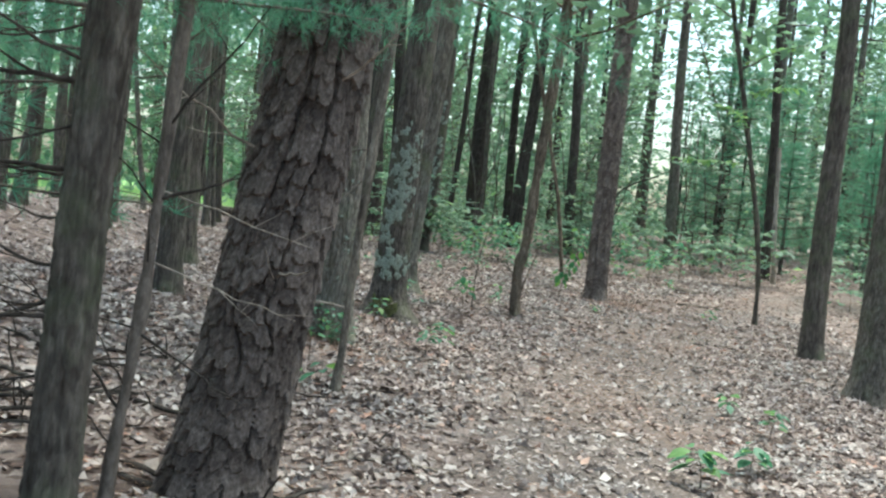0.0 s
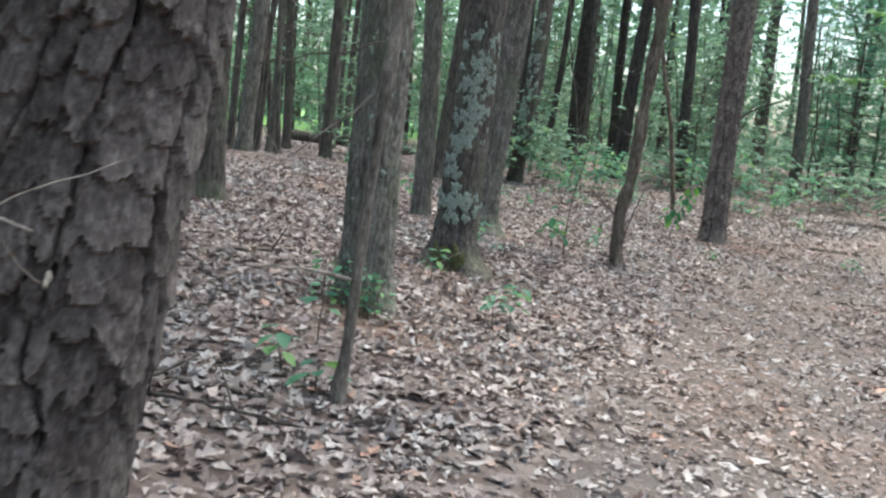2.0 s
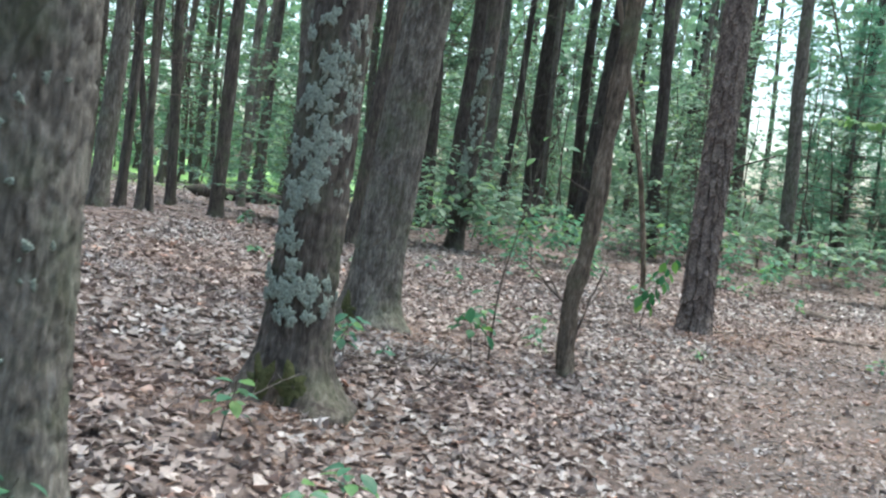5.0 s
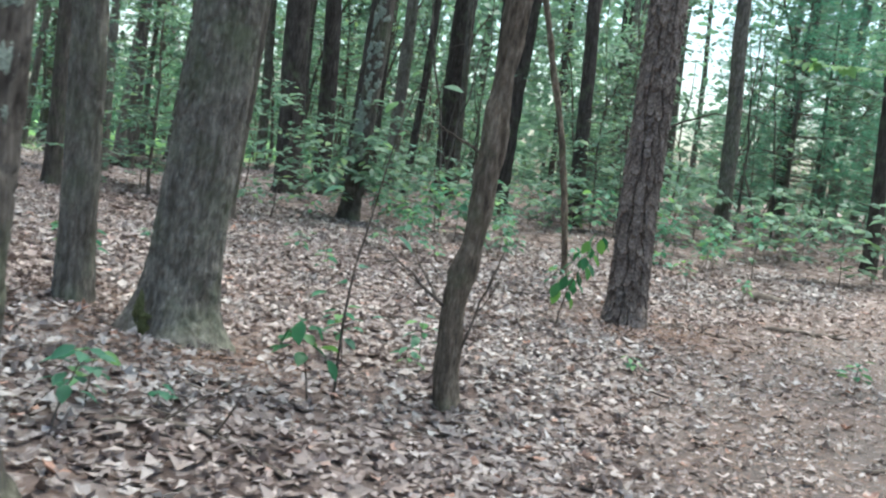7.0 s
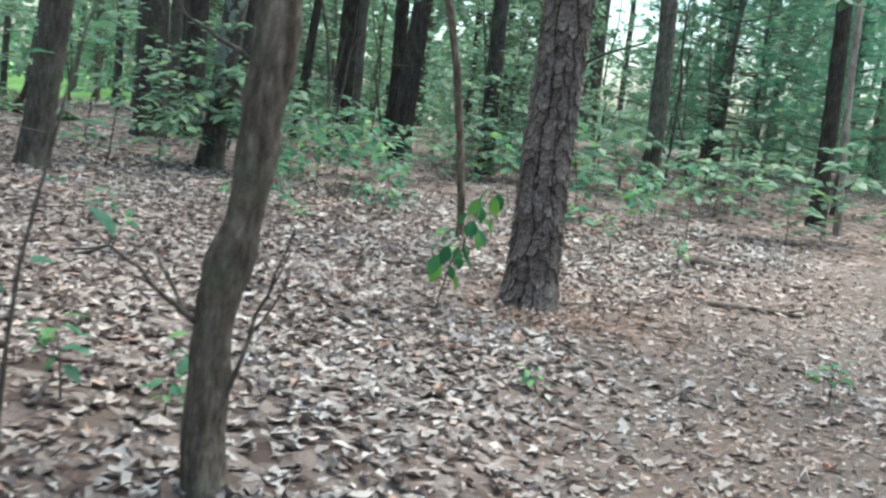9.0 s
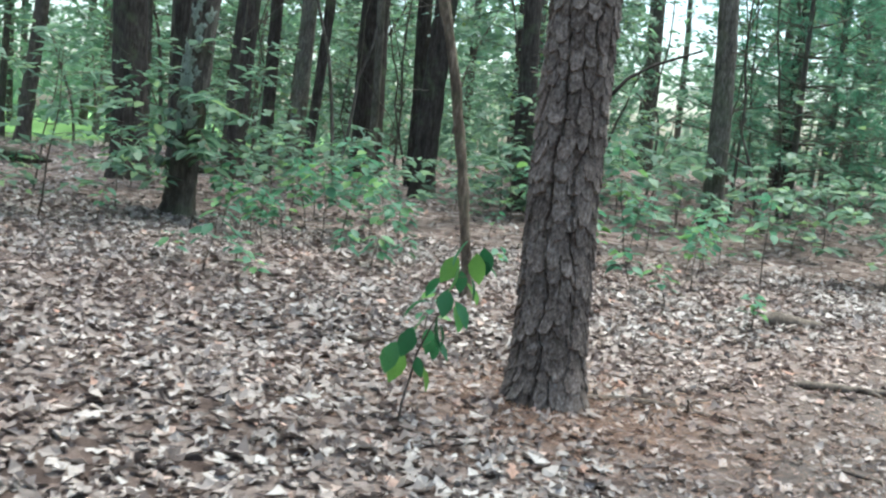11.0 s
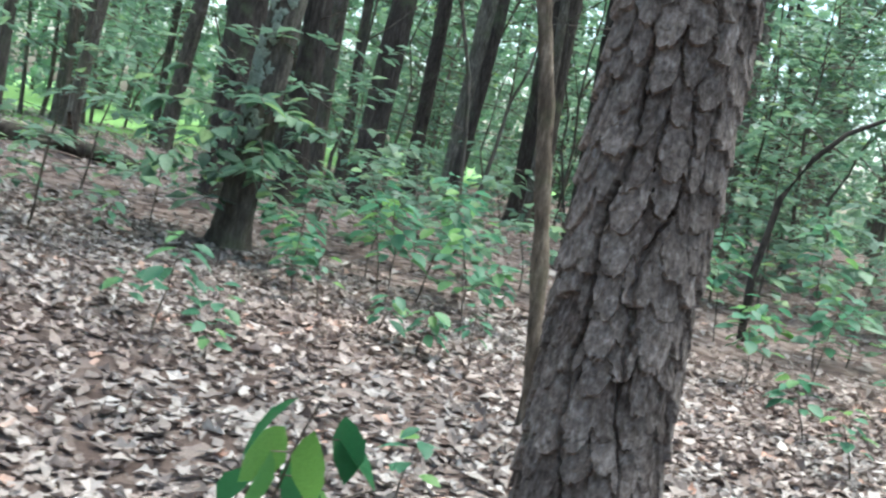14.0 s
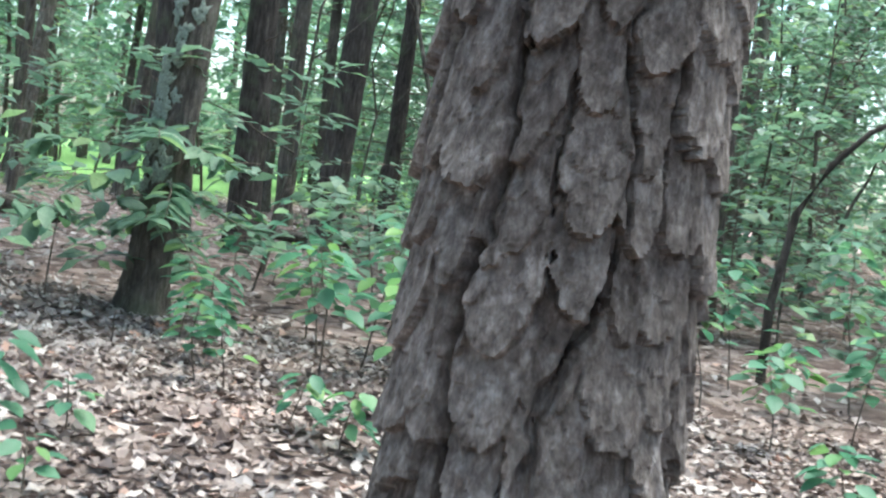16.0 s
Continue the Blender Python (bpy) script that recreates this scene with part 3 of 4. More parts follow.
# crooked little tree by the trail, with forked dead shoots
crooked, at_h = tree(1.19, 16.23, 0.068, 0.064, (0, 0), "crooked small brown tree with bare forked shoots low down", "smooth", SMOOTH_BARK, 72, 3.2, 0.014, 0.45, 33, height=7.0,
                     axis=((0.0, -0.2), (0.0, 0.0), (-0.02, 0.54), (0.0, 0.75), (0.055, 1.09), (0.08, 1.43), (0.09, 1.76), (0.115, 2.1), (0.137, 2.43)), name="small_tree")
dead_branch(crooked, (-0.04, 0.0, 0.58), (-0.43, -0.1, 0.90), 0.013, 41, TWIG, 3)
dead_branch(crooked, (-0.12, -0.02, 0.64), (-0.30, 0.05, 0.92), 0.009, 42, TWIG, 2)
dead_branch(crooked, (0.05, -0.02, 0.35), (0.235, -0.1, 0.98), 0.011, 43, TWIG, 3)
dead_branch(crooked, (0.05, 0.0, 1.52), (-0.26, 0.05, 1.68), 0.012, 44, TWIG, 2)
# thin sapling behind the scaly pine
tree(2.62, 23.5, 0.042, 0.04, (0, 0), "thin bent sapling with smooth grey-brown bark", "smooth", SMOOTH_BARK, 24, 3.0, 0.05, 0.25, 34, height=8.0,
     axis=((0, -0.2), (0, 0), (-0.046, 0.4), (-0.139, 1.08), (-0.207, 1.42), (-0.267, 1.75), (-0.351, 2.08)), name="sapling")
# pale bare stem near the start
stem, at_s = tree(-0.64, 8.0, 0.031, 0.026, (0, 0), "pale thin bare sapling with a snapped side branch", "smooth", MOTTLED_STEM, 32, 3.0, 0.02, 0.3, 35, height=6.0,
                  axis=((0, -0.2), (0, 0), (0.03, 0.32), (0.035, 0.6), (0.062, 1.19), (0.10, 1.76), (0.12, 2.0)), name="sapling")
dead_branch(stem, (0.03, 0, 0.6), (-0.48, -0.1, 0.62), 0.012, 51, PALE_TWIG, 2, -0.03, "pale snapped side branch")
dead_branch(stem, (0.09, 0, 1.55), (-0.55, 0.1, 0.98), 0.006, 52, PALE_TWIG, 2, label="pale bare hanging branch")
dead_branch(stem, (0.1, 0, 1.75), (-0.75, 0.3, 1.55), 0.006, 53, TWIG, 3)
# sapling over the trail's far side
curved, at_r = tree(5.90, 20.5, 0.046, 0.045, (0, 0), "thin dark sapling curving over the trail edge", "smooth", DARK_BARK, 20, 4.0, 0.08, 0.2, 36, height=8.0,
     axis=((0, -0.2), (0.0, 0), (-0.034, 0.99), (-0.225, 2.15), (-0.626, 3.9)), name="sapling")
# thin leaning stems beside the slender pine
thin_y, at_y = tree(-1.21, 4.38, 0.027, 0.025, (0, 0), "thin dark dead sapling tangled with bare twigs", "smooth", TWIG, 16, 2.6, 0.05, 0.3, 37, height=4.5, crown=False,
                    axis=((0, -0.2), (0, 0), (0.035, 0.45), (0.069, 0.68), (0.093, 1.13), (0.117, 1.57), (0.14, 2.0)), name="sapling")
dead_branch(tree_b, at_b(1.62), (-0.60, 0.0, 1.66), 0.016, 61, DARK_TWIG, 3)
dead_branch(tree_b, at_b(1.29), (-0.60, 0.1, 1.30), 0.015, 62, DARK_TWIG, 3)
dead_branch(tree_b, at_b(0.84), (-0.45, -0.05, 0.62), 0.013, 63, DARK_TWIG, 4)
dead_branch(tree_b, at_b(0.45), (-0.45, 0.05, 0.40), 0.012, 64, DARK_TWIG, 3)
dead_branch(thin_y, (0.1, 0, 1.24), (0.44, -0.1, 1.36), 0.010, 65, DARK_TWIG, 1)
dead_branch(thin_y, (0.1, 0, 1.28), (0.74, -0.15, 1.12), 0.005, 66, PALE_TWIG, 2, label="thin pale bare twig")
dead_branch(thin_y, (0.09, 0, 1.0), (0.70, -0.15, 0.84), 0.005, 67, PALE_TWIG, 2, label="thin pale bare twig")
dead_branch(thin_y, (0.06, 0, 0.72), (0.55, -0.2, 0.50), 0.006, 68, DARK_TWIG, 3)
dead_branch(thin_y, (0.03, 0, 0.4), (-0.3, -0.2, 0.9), 0.007, 69, DARK_TWIG, 4)
dead_branch(thin_y, (0.1, 0, 1.5), (0.5, -0.2, 2.0), 0.007, 70, DARK_TWIG, 3)

rs = np.random.RandomState(19)
for i in range(9):
    h = 0.35 + 0.19 * i
    a = math.pi + rs.normal(0, 0.5)
    dead_branch(tree_b, at_b(h), at_b(h) + np.array([0.7 * math.cos(a), 0.5 * math.sin(a), rs.normal(0, 0.18)]), rs.uniform(0.006, 0.012), 1700 + i, DARK_TWIG, 4, 0.03)
for i in range(6):
    h = 0.25 + 0.24 * i
    dead_branch(thin_y, at_y(h), at_y(h) + np.array([rs.normal(-0.15, 0.25), -0.15, rs.uniform(0.1, 0.4)]), 0.005, 1720 + i, DARK_TWIG, 3)

# lichen and moss
rs = np.random.RandomState(5)
for i in range(80):
    h = rs.choice((rs.normal(1.35, 0.16), rs.uniform(0.5, 2.3), rs.normal(0.62, 0.08), rs.normal(1.75, 0.12)))
    a = rs.uniform(-2.9, -0.3) if rs.rand() < 0.5 else rs.normal(-1.6, 0.35)
    patch_on(oak_e, at_e, float(np.interp(h, (0, 0.25, 0.5, 1.2, 3), (0.375, 0.255, 0.21, 0.178, 0.152))), h, a, rs.uniform(0.012, 0.055), 1000 + i, LICHEN, "lichen_patch", "crusty grey-green lichen patch")
for h0, a0, dh, da, n in ((1.42, -1.42, 0.10, 0.42, 26), (1.78, -1.25, 0.10, 0.6, 16), (2.05, -1.0, 0.12, 0.6, 12), (1.18, -1.8, 0.08, 0.25, 14), (0.95, -2.3, 0.06, 0.18, 8), (0.78, -1.75, 0.05, 0.18, 8), (0.62, -1.8, 0.05, 0.5, 18)):
    for i in range(n):
        h = rs.normal(h0, dh)
        patch_on(oak_e, at_e, float(np.interp(h, (0, 0.25, 0.5, 1.2, 3), (0.375, 0.255, 0.21, 0.178, 0.152))), h, rs.normal(a0, da), rs.uniform(0.02, 0.062), 1400 + int(h0 * 100) + i, LICHEN, "lichen_patch", "crusty grey-green lichen patch")
rs = np.random.RandomState(6)
for i in range(22):
    patch_on(oak_d, at_d, 0.179, rs.uniform(0.25, 1.9), rs.uniform(-2.5, -0.6), rs.uniform(0.006, 0.024), 1160 + i, LICHEN, "lichen_patch", "pale lichen spot")
for i in range(75):
    h = rs.uniform(0.9, 3.6)
    patch_on(tree_k, at_k, 0.150, h, rs.normal(-1.9, 0.5), rs.uniform(0.025, 0.085), 1200 + i, LICHEN, "lichen_patch", "pale lichen blotch")
for root, at, r, a in ((oak_e, at_e, 0.285, -1.3), (oak_f, at_f, 0.262, -2.2), (oak_e, at_e, 0.288, -2.0)):
    patch_on(root, at, r, 0.12, a, 0.13, int(a * -50), MOSS, "moss_patch", "dark green moss cushion", 0.015)


# further trees that can be told apart
def far_tree(x, y, r, lean, seed, dark=True, h=15.0, conifer=False):
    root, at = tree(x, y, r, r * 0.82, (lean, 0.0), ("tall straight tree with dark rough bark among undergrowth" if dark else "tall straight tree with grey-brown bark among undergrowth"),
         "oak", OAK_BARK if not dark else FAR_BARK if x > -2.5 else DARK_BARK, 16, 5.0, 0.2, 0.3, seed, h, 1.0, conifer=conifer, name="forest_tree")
    rs = np.random.RandomState(seed)
    for i in range(6 if x < -3.5 and y > 0 else 2):
        q, a, l = rs.uniform(1.2, 5.5), rs.uniform(0, 6.28), rs.uniform(0.5, 1.5)
        dead_branch(root, at(q), at(q) + np.array([l * math.cos(a), l * math.sin(a), rs.uniform(-0.3, 0.35)]), 0.012, seed * 7 + i, TWIG, 3)


far_tree(0.95, 35.6, 0.27, 0.0, 71)
far_tree(2.09, 32.4, 0.17, 0.045, 72)
far_tree(-0.9, 32.6, 0.17, 0.02, 73)
far_tree(3.6, 31.5, 0.13, -0.05, 74)
far_tree(8.4, 28.8, 0.115, -0.045, 75)
far_tree(6.3, 31.0, 0.14, -0.03, 76, False)
far_tree(-1.91, 30.2, 0.23, -0.03, 77)
far_tree(-5.42, 18.4, 0.088, 0.035, 78)
far_tree(-5.2, 20.8, 0.065, -0.02, 79)
far_tree(-5.15, 21.6, 0.061, -0.02, 80)
far_tree(-5.1, 22.8, 0.068, -0.01, 81)
far_tree(-4.8, 21.9, 0.034, 0.02, 82)
far_tree(-4.9, 24.4, 0.075, -0.04, 83)
far_tree(-4.8, 28.6, 0.075, 0.0, 84, False)
far_tree(-4.7, 29.9, 0.068, -0.01, 85)
far_tree(-0.3, 35.7, 0.14, 0.0, 86, False)
far_tree(-1.35, 31.0, 0.16, -0.05, 87)
far_tree(-5.04, 16.67, 0.092, 0.02, 190)
far_tree(-6.06, 15.41, 0.082, 0.02, 192)
far_tree(-4.84, 21.22, 0.116, 0.02, 194, False)
far_tree(-4.03, 23.93, 0.099, 0.02, 196)


# ---- undergrowth ----
def leafy_spray(rs, start, way, length, count, size, shape, droop=0.05):
    """A thin shoot with leaves in two ranks along it. Gives the twig's tube and the leaves' arrays."""
    pts = wander(start, way, length, 6, rs, droop, 0.10)
    t = rs.uniform(0.15, 1.0, count) * 6
    i = np.minimum(t.astype(int), 5)
    at = pts[i] + (pts[i + 1] - pts[i]) * (t - i)[:, None]
    d = pts[i + 1] - pts[i]
    d /= np.linalg.norm(d, axis=1)[:, None]
    side = np.cross(d, [0, 0, 1.0]) * rs.choice((-1, 1), count)[:, None]
    ways = d * rs.uniform(0.2, 0.9, count)[:, None] + side + rs.normal(0, 0.25, (count, 3)) + np.array([0, 0, -0.15])
    ups = np.array([0, 0, 1.0]) + rs.normal(0, 0.28, (count, 3))
    return pts, at, ways, ups, size * rs.uniform(0.65, 1.2, count)


def understory_tree(height, reach, shoots, per, size, seed, label, low=0.12, stem_r=0.035, mat=None):
    """A young broadleaf tree with flat layered sprays of leaves."""
    rs = np.random.RandomState(seed)
    root = thing("understory_tree", 0, 0, 0, label, "young tree", "understory trees")
    pts = wander((0, 0, -0.1), (rs.normal(0, 0.1), rs.normal(0, 0.1), 1), height, 14, rs, -0.02, 0.07)
    v, f = tube(pts, np.linspace(stem_r, stem_r * 0.2, 15), 8)
    part("trunk", mesh_of("trunk", v, f, TWIG, True), root)
    twigs, arr = [], []
    for i in range(shoots):
        q = low + (0.97 - low) * (i + rs.rand()) / shoots
        k = min(int(q * 14), 13)
        base = pts[k] + (pts[k + 1] - pts[k]) * (q * 14 - k)
        a = i * 2.4 + rs.uniform(-0.5, 0.5)
        length = reach * (1.05 - 0.6 * q) * rs.uniform(0.6, 1.15)
        p, *rest = leafy_spray(rs, base, (math.cos(a), math.sin(a), rs.uniform(0.05, 0.5)), length, per, size, None, 0.05)
        twigs.append(tube(p[::2], np.linspace(stem_r * 0.35, 0.003, 4), 3))
        # leaves lie in a fan round the shoot
        at, w, u, s = rest
        spread = np.cross(w, [0, 0, 1.0]) * rs.normal(0, 0.14 * length, len(at))[:, None]
        arr.append((at + spread + rs.normal(0, 0.03, at.shape), w, u, s))
    v, f = joined(twigs)
    part("twig_mass", mesh_of("twig_mass", v, f, TWIG), root)["kind"] = "stuff"
    at, w, u, s = (np.concatenate(q) for q in zip(*arr))
    v, f = scattered(small_leaf(), at, w, u, s, rs)
    part("foliage", mesh_of("foliage", v, f, mat or GREEN), root)["kind"] = "stuff"
    return root


def young_pine(height, reach, seed):
    """A young pine: whorls of level branches with soft needle tufts."""
    rs = np.random.RandomState(seed)
    root = thing("young_pine", 0, 0, 0, "young pine with soft feathery blue-green needles in whorls", "young pine", "young pines")
    pts = np.stack([np.zeros(12), np.zeros(12), np.linspace(-0.1, height, 12)], 1)
    v, f = tube(pts, np.linspace(0.06, 0.01, 12), 8)
    part("trunk", mesh_of("trunk", v, f, DARK_BARK, True), root)
    twigs, at, w = [], [], []
    for q in np.arange(0.12, 0.98, 0.075):
        for i in range(6):
            a = i * 1.05 + q * 40 + rs.uniform(-0.2, 0.2)
            p = wander((0, 0, q * height), (math.cos(a), math.sin(a), 0.12), reach * (1.05 - q) * rs.uniform(0.8, 1.1), 6, rs, 0.0, 0.08)
            twigs.append(tube(p, np.linspace(0.014, 0.003, 7), 4))
            k = 16
            sel = rs.randint(2, 7, k)
            at.append(p[sel] + rs.normal(0, 0.13, (k, 3)) * np.array([1, 1, 0.5]))
            w.append((p[sel] - p[np.maximum(sel - 2, 0)]) / 0.4 + rs.normal(0, 0.5, (k, 3)))
    v, f = joined(twigs)
    part("branch_mass", mesh_of("branch_mass", v, f, DARK_BARK), root)["kind"] = "stuff"
    at, w = np.concatenate(at), np.concatenate(w)
    v, f = scattered(needle_tuft(), at, w, rs.normal(0, 1, at.shape), rs.uniform(0.14, 0.24, len(at)), rs)
    part("needles", mesh_of("needles", v, f, NEEDLE), root)["kind"] = "stuff"
    return root


kinds = [understory_tree(6.5, 2.3, 36, 48, 0.18, 301, "slim young broadleaf tree with layered green leaves"),
         understory_tree(8.5, 2.6, 42, 46, 0.19, 302, "tall young broadleaf tree with layered green leaves", 0.15, 0.05),
         understory_tree(4.2, 2.0, 32, 40, 0.17, 303, "small broadleaf tree with spreading green leaf sprays", 0.08),
         understory_tree(2.4, 1.5, 24, 22, 0.19, 304, "leafy woodland shrub with thin dark stems", 0.06, 0.018),
         understory_tree(1.3, 0.95, 17, 14, 0.18, 305, "low leafy woodland shrub on the leaf litter", 0.1, 0.012),
         understory_tree(1.2, 0.9, 9, 9, 0.23, 306, "sparse low shrub with broad green leaves and thin stems", 0.12, 0.009),
         understory_tree(2.3, 1.3, 13, 12, 0.23, 307, "open woodland shrub with broad green leaf sprays", 0.1, 0.014)]
pines = [young_pine(5.5, 2.0, 311), young_pine(3.6, 1.6, 312)]
rs = np.random.RandomState(77)


def put(kind, x, y, turn=None, scale=None):
    m = pose(x, y, gz(x, y), 0, 0, rs.uniform(0, 360) if turn is None else turn)
    made = copy_thing(kind, m)
    k = rs.uniform(0.85, 1.2) if scale is None else scale
    made.scale = (k, k, k)
    return made


for kind, (x, y) in zip(kinds, ((9.5, 36.0), (-9.0, 38.0), (4.2, 37.0), (1.3, 38.0), (3.0, 38.5), (3.2, 31.9), (8.2, 31.4))):
    kind.location = (x, y, gz(x, y))
pines[0].location, pines[1].location = (10.2, 33.5, gz(10.2, 33.5)), (9.2, 30.2, gz(9.2, 30.2))
for x, y, k in ((12.5, 31.5, 0), (13.8, 36.0, 0), (11.0, 38.5, 0), (16.0, 33.0, 0), (10.8, 28.5, 1), (7.9, 32.6, 0), (9.0, 34.2, 0), (11.4, 30.6, 0), (7.6, 36.5, 0), (14.0, 27.0, 1), (18.5, 38.0, 0)):
    put(pines[k], x, y)


def in_gap(x, y, half):
    """Whether a place lies in the thin strip of wood through which the sky shows."""
    return y > 33 and abs((x - 0.8) - (y - 8) * 0.2025) < half


# the wood ahead
for i in range(84):
    y = 34 + 26 * rs.rand() ** 1.2
    x = rs.uniform(-0.42, 0.62) * (y - 2) + 1
    if in_gap(x, y, 1.1) or (-6 < x < 3.5 and y < 39) or (x < -0.2 * y and i % 3):
        continue
    put(kinds[rs.choice((0, 0, 1, 1, 2))], x, y)
for i in range(36):
    y = rs.uniform(29, 40)
    x = rs.uniform(-3.5, 15)
    if x < 3.4 and y < 36.5:
        if rs.rand() < 0.35:
            put(kinds[4], x, y, scale=0.8)
        continue
    if x > 6 and i % 3:
        continue
    put(kinds[rs.choice((6, 5, 5) if x > 4 else (2, 6, 5, 4))], x, y)
# beyond the trail
for i in range(15):
    x, y = rs.uniform(9.5, 20), rs.uniform(6, 27)
    if off_trail(x, y) > 2.0:
        put(kinds[rs.choice((0, 1, 2, 2, 3))], x, y)
# the near side, thinner, under tall pines
# pines mostly out of view, added to shade the ground left of the start
for x, y, k in ((-4.6, 2.2, 1.4), (-5.2, 5.5, 1.7), (-3.6, 7.6, 1.2), (-4.6, -2.0, 1.5), (-6.5, 0.5, 1.7)):
    put(pines[0], x, y, scale=k)
for i in range(13):
    x, y = rs.uniform(-24, -7.5), rs.uniform(3, 44)
    if y > 27:
        continue
    put(kinds[rs.choice((0, 1, 2, 2, 1))], x, y)
for i in range(16):
    x, y = rs.uniform(-14, 16), rs.uniform(-24, -6)
    put(kinds[rs.choice((0, 1, 2))], x, y)
# shrubs that stand alone
for x, y, k, s in ((7.1, 26.6, 5, 1.1), (7.9, 27.3, 5, 1.2), (8.8, 26.2, 6, 0.8), (6.7, 28.4, 5, 0.9), (1.1, 32.0, 5, 1.1), (2.7, 28.6, 5, 0.7), (1.65, 26.8, 5, 0.75),
                   (0.1, 29.5, 5, 1.0), (5.6, 30.2, 5, 1.2), (4.2, 30.4, 5, 1.1), (-0.6, 27.0, 6, 0.85), (-2.2, 27.5, 6, 0.9), (4.9, 28.3, 5, 1.0), (5.6, 27.6, 5, 0.8),
                   (1.9, 28.4, 5, 0.9), (0.9, 28.2, 5, 1.0), (-1.4, 28.6, 6, 0.7), (2.6, 30.6, 5, 0.9), (0.3, 30.8, 5, 0.9), (6.3, 29.0, 5, 1.0), (7.4, 29.4, 5, 1.1), (5.0, 31.6, 5, 1.2),
                   (9.6, 25.0, 6, 0.8), (8.9, 24.0, 5, 1.0), (-3.4, 26.0, 6, 0.9), (-4.6, 26.4, 2, 0.8), (3.3, 29.6, 5, 1.1), (-1.4, 25.4, 6, 0.8), (-3.0, 25.0, 2, 0.8), (-0.2, 28.4, 6, 0.9)):
    put(kinds[k], x, y, scale=s)

# slim trunks close together behind the lichen-blotched oak
for i in range(14):
    x, y = -8.5 + 0.78 * i + rs.uniform(-0.3, 0.3), rs.uniform(33.5, 42)
    if not in_gap(x, y, 0.9):
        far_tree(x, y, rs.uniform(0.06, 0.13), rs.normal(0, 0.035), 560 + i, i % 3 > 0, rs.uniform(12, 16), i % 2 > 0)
# tall trunks of the wood behind and around
for i in range(26):
    y = rs.uniform(36, 60)
    x = rs.uniform(-0.45, 0.62) * (y - 2)
    if not in_gap(x, y, 1.0):
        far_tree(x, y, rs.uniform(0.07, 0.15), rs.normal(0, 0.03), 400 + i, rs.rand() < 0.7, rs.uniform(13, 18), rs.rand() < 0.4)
for i in range(13):
    x, y = rs.uniform(-16, -6), rs.uniform(6, 34)
    far_tree(x, y, rs.uniform(0.05, 0.12), rs.normal(0, 0.06), 460 + i, rs.rand() < 0.6, rs.uniform(13, 18), True)
for i in range(8):
    far_tree(rs.uniform(-10, -4.2), rs.uniform(22, 38), rs.uniform(0.03, 0.08), rs.normal(0, 0.09), 530 + i, rs.rand() < 0.8, rs.uniform(12, 16), True)
for i in range(10):
    x, y = rs.uniform(11.5, 20), rs.uniform(8, 30)
    if off_trail(x, y) > 2.0:
        far_tree(x, y, rs.uniform(0.08, 0.17), rs.normal(0, 0.03), 490 + i, True, rs.uniform(13, 18))
for i in range(8):
    far_tree(rs.uniform(-12, 12), rs.uniform(-20, -6), rs.uniform(0.1, 0.2), rs.normal(0, 0.03), 510 + i, True, 15, True)


# ---- the far wood: a deep mass of leaves and stems that nobody could count ----
def far_wood():
    rs = np.random.RandomState(91)
    n = 70000
    az = np.radians(rs.uniform(-65, 75, n))
    d = rs.uniform(58, 100, n)
    z = rs.beta(1.1, 1.6, n) * 20
    dens = vnoise(az * 14, z * 0.35, d * 0.05)
    keep = dens > 0.33 + 0.12 * smooth01(-az, 0.12, 0.3)
    keep &= ~((np.abs(d * np.sin(az) - 0.8 - (d * np.cos(az) - 8) * 0.2025) < 1.7) & (z > 2.5) & (rs.rand(n) < 0.9))
    az, d, z = az[keep], d[keep], z[keep]
    n = len(az)
    p = np.stack([d * np.sin(az), d * np.cos(az), 0.6 + z], 1)
    v, f = scattered(small_leaf(), p, rs.normal(0, 1, (n, 3)), np.array([0, 0, 1.0]) + rs.normal(0, 0.7, (n, 3)), rs.uniform(0.5, 1.1, n), rs)
    tagged(new("far_wood", mesh_of("far_wood", v, f, DEEP_GREEN)), "distant mass of green woodland leaves", "woodland", kind="stuff")
    stems = []
    for i in range(150):
        a, dd = math.radians(rs.uniform(-65, 75)), rs.uniform(56, 95)
        x, y = dd * math.sin(a), dd * math.cos(a)
        r = rs.uniform(0.1, 0.25)
        stems.append(tube([(x, y, 0), (x + rs.normal(0, 0.3), y, 8), (x + rs.normal(0, 0.5), y, 18)], (r, r * 0.8, r * 0.4), 7))
    v, f = joined(stems)
    tagged(new("far_trunks", mesh_of("far_trunks", v, f, DARK_BARK, True)), "distant dark tree trunks in the woodland", "woodland", kind="stuff")


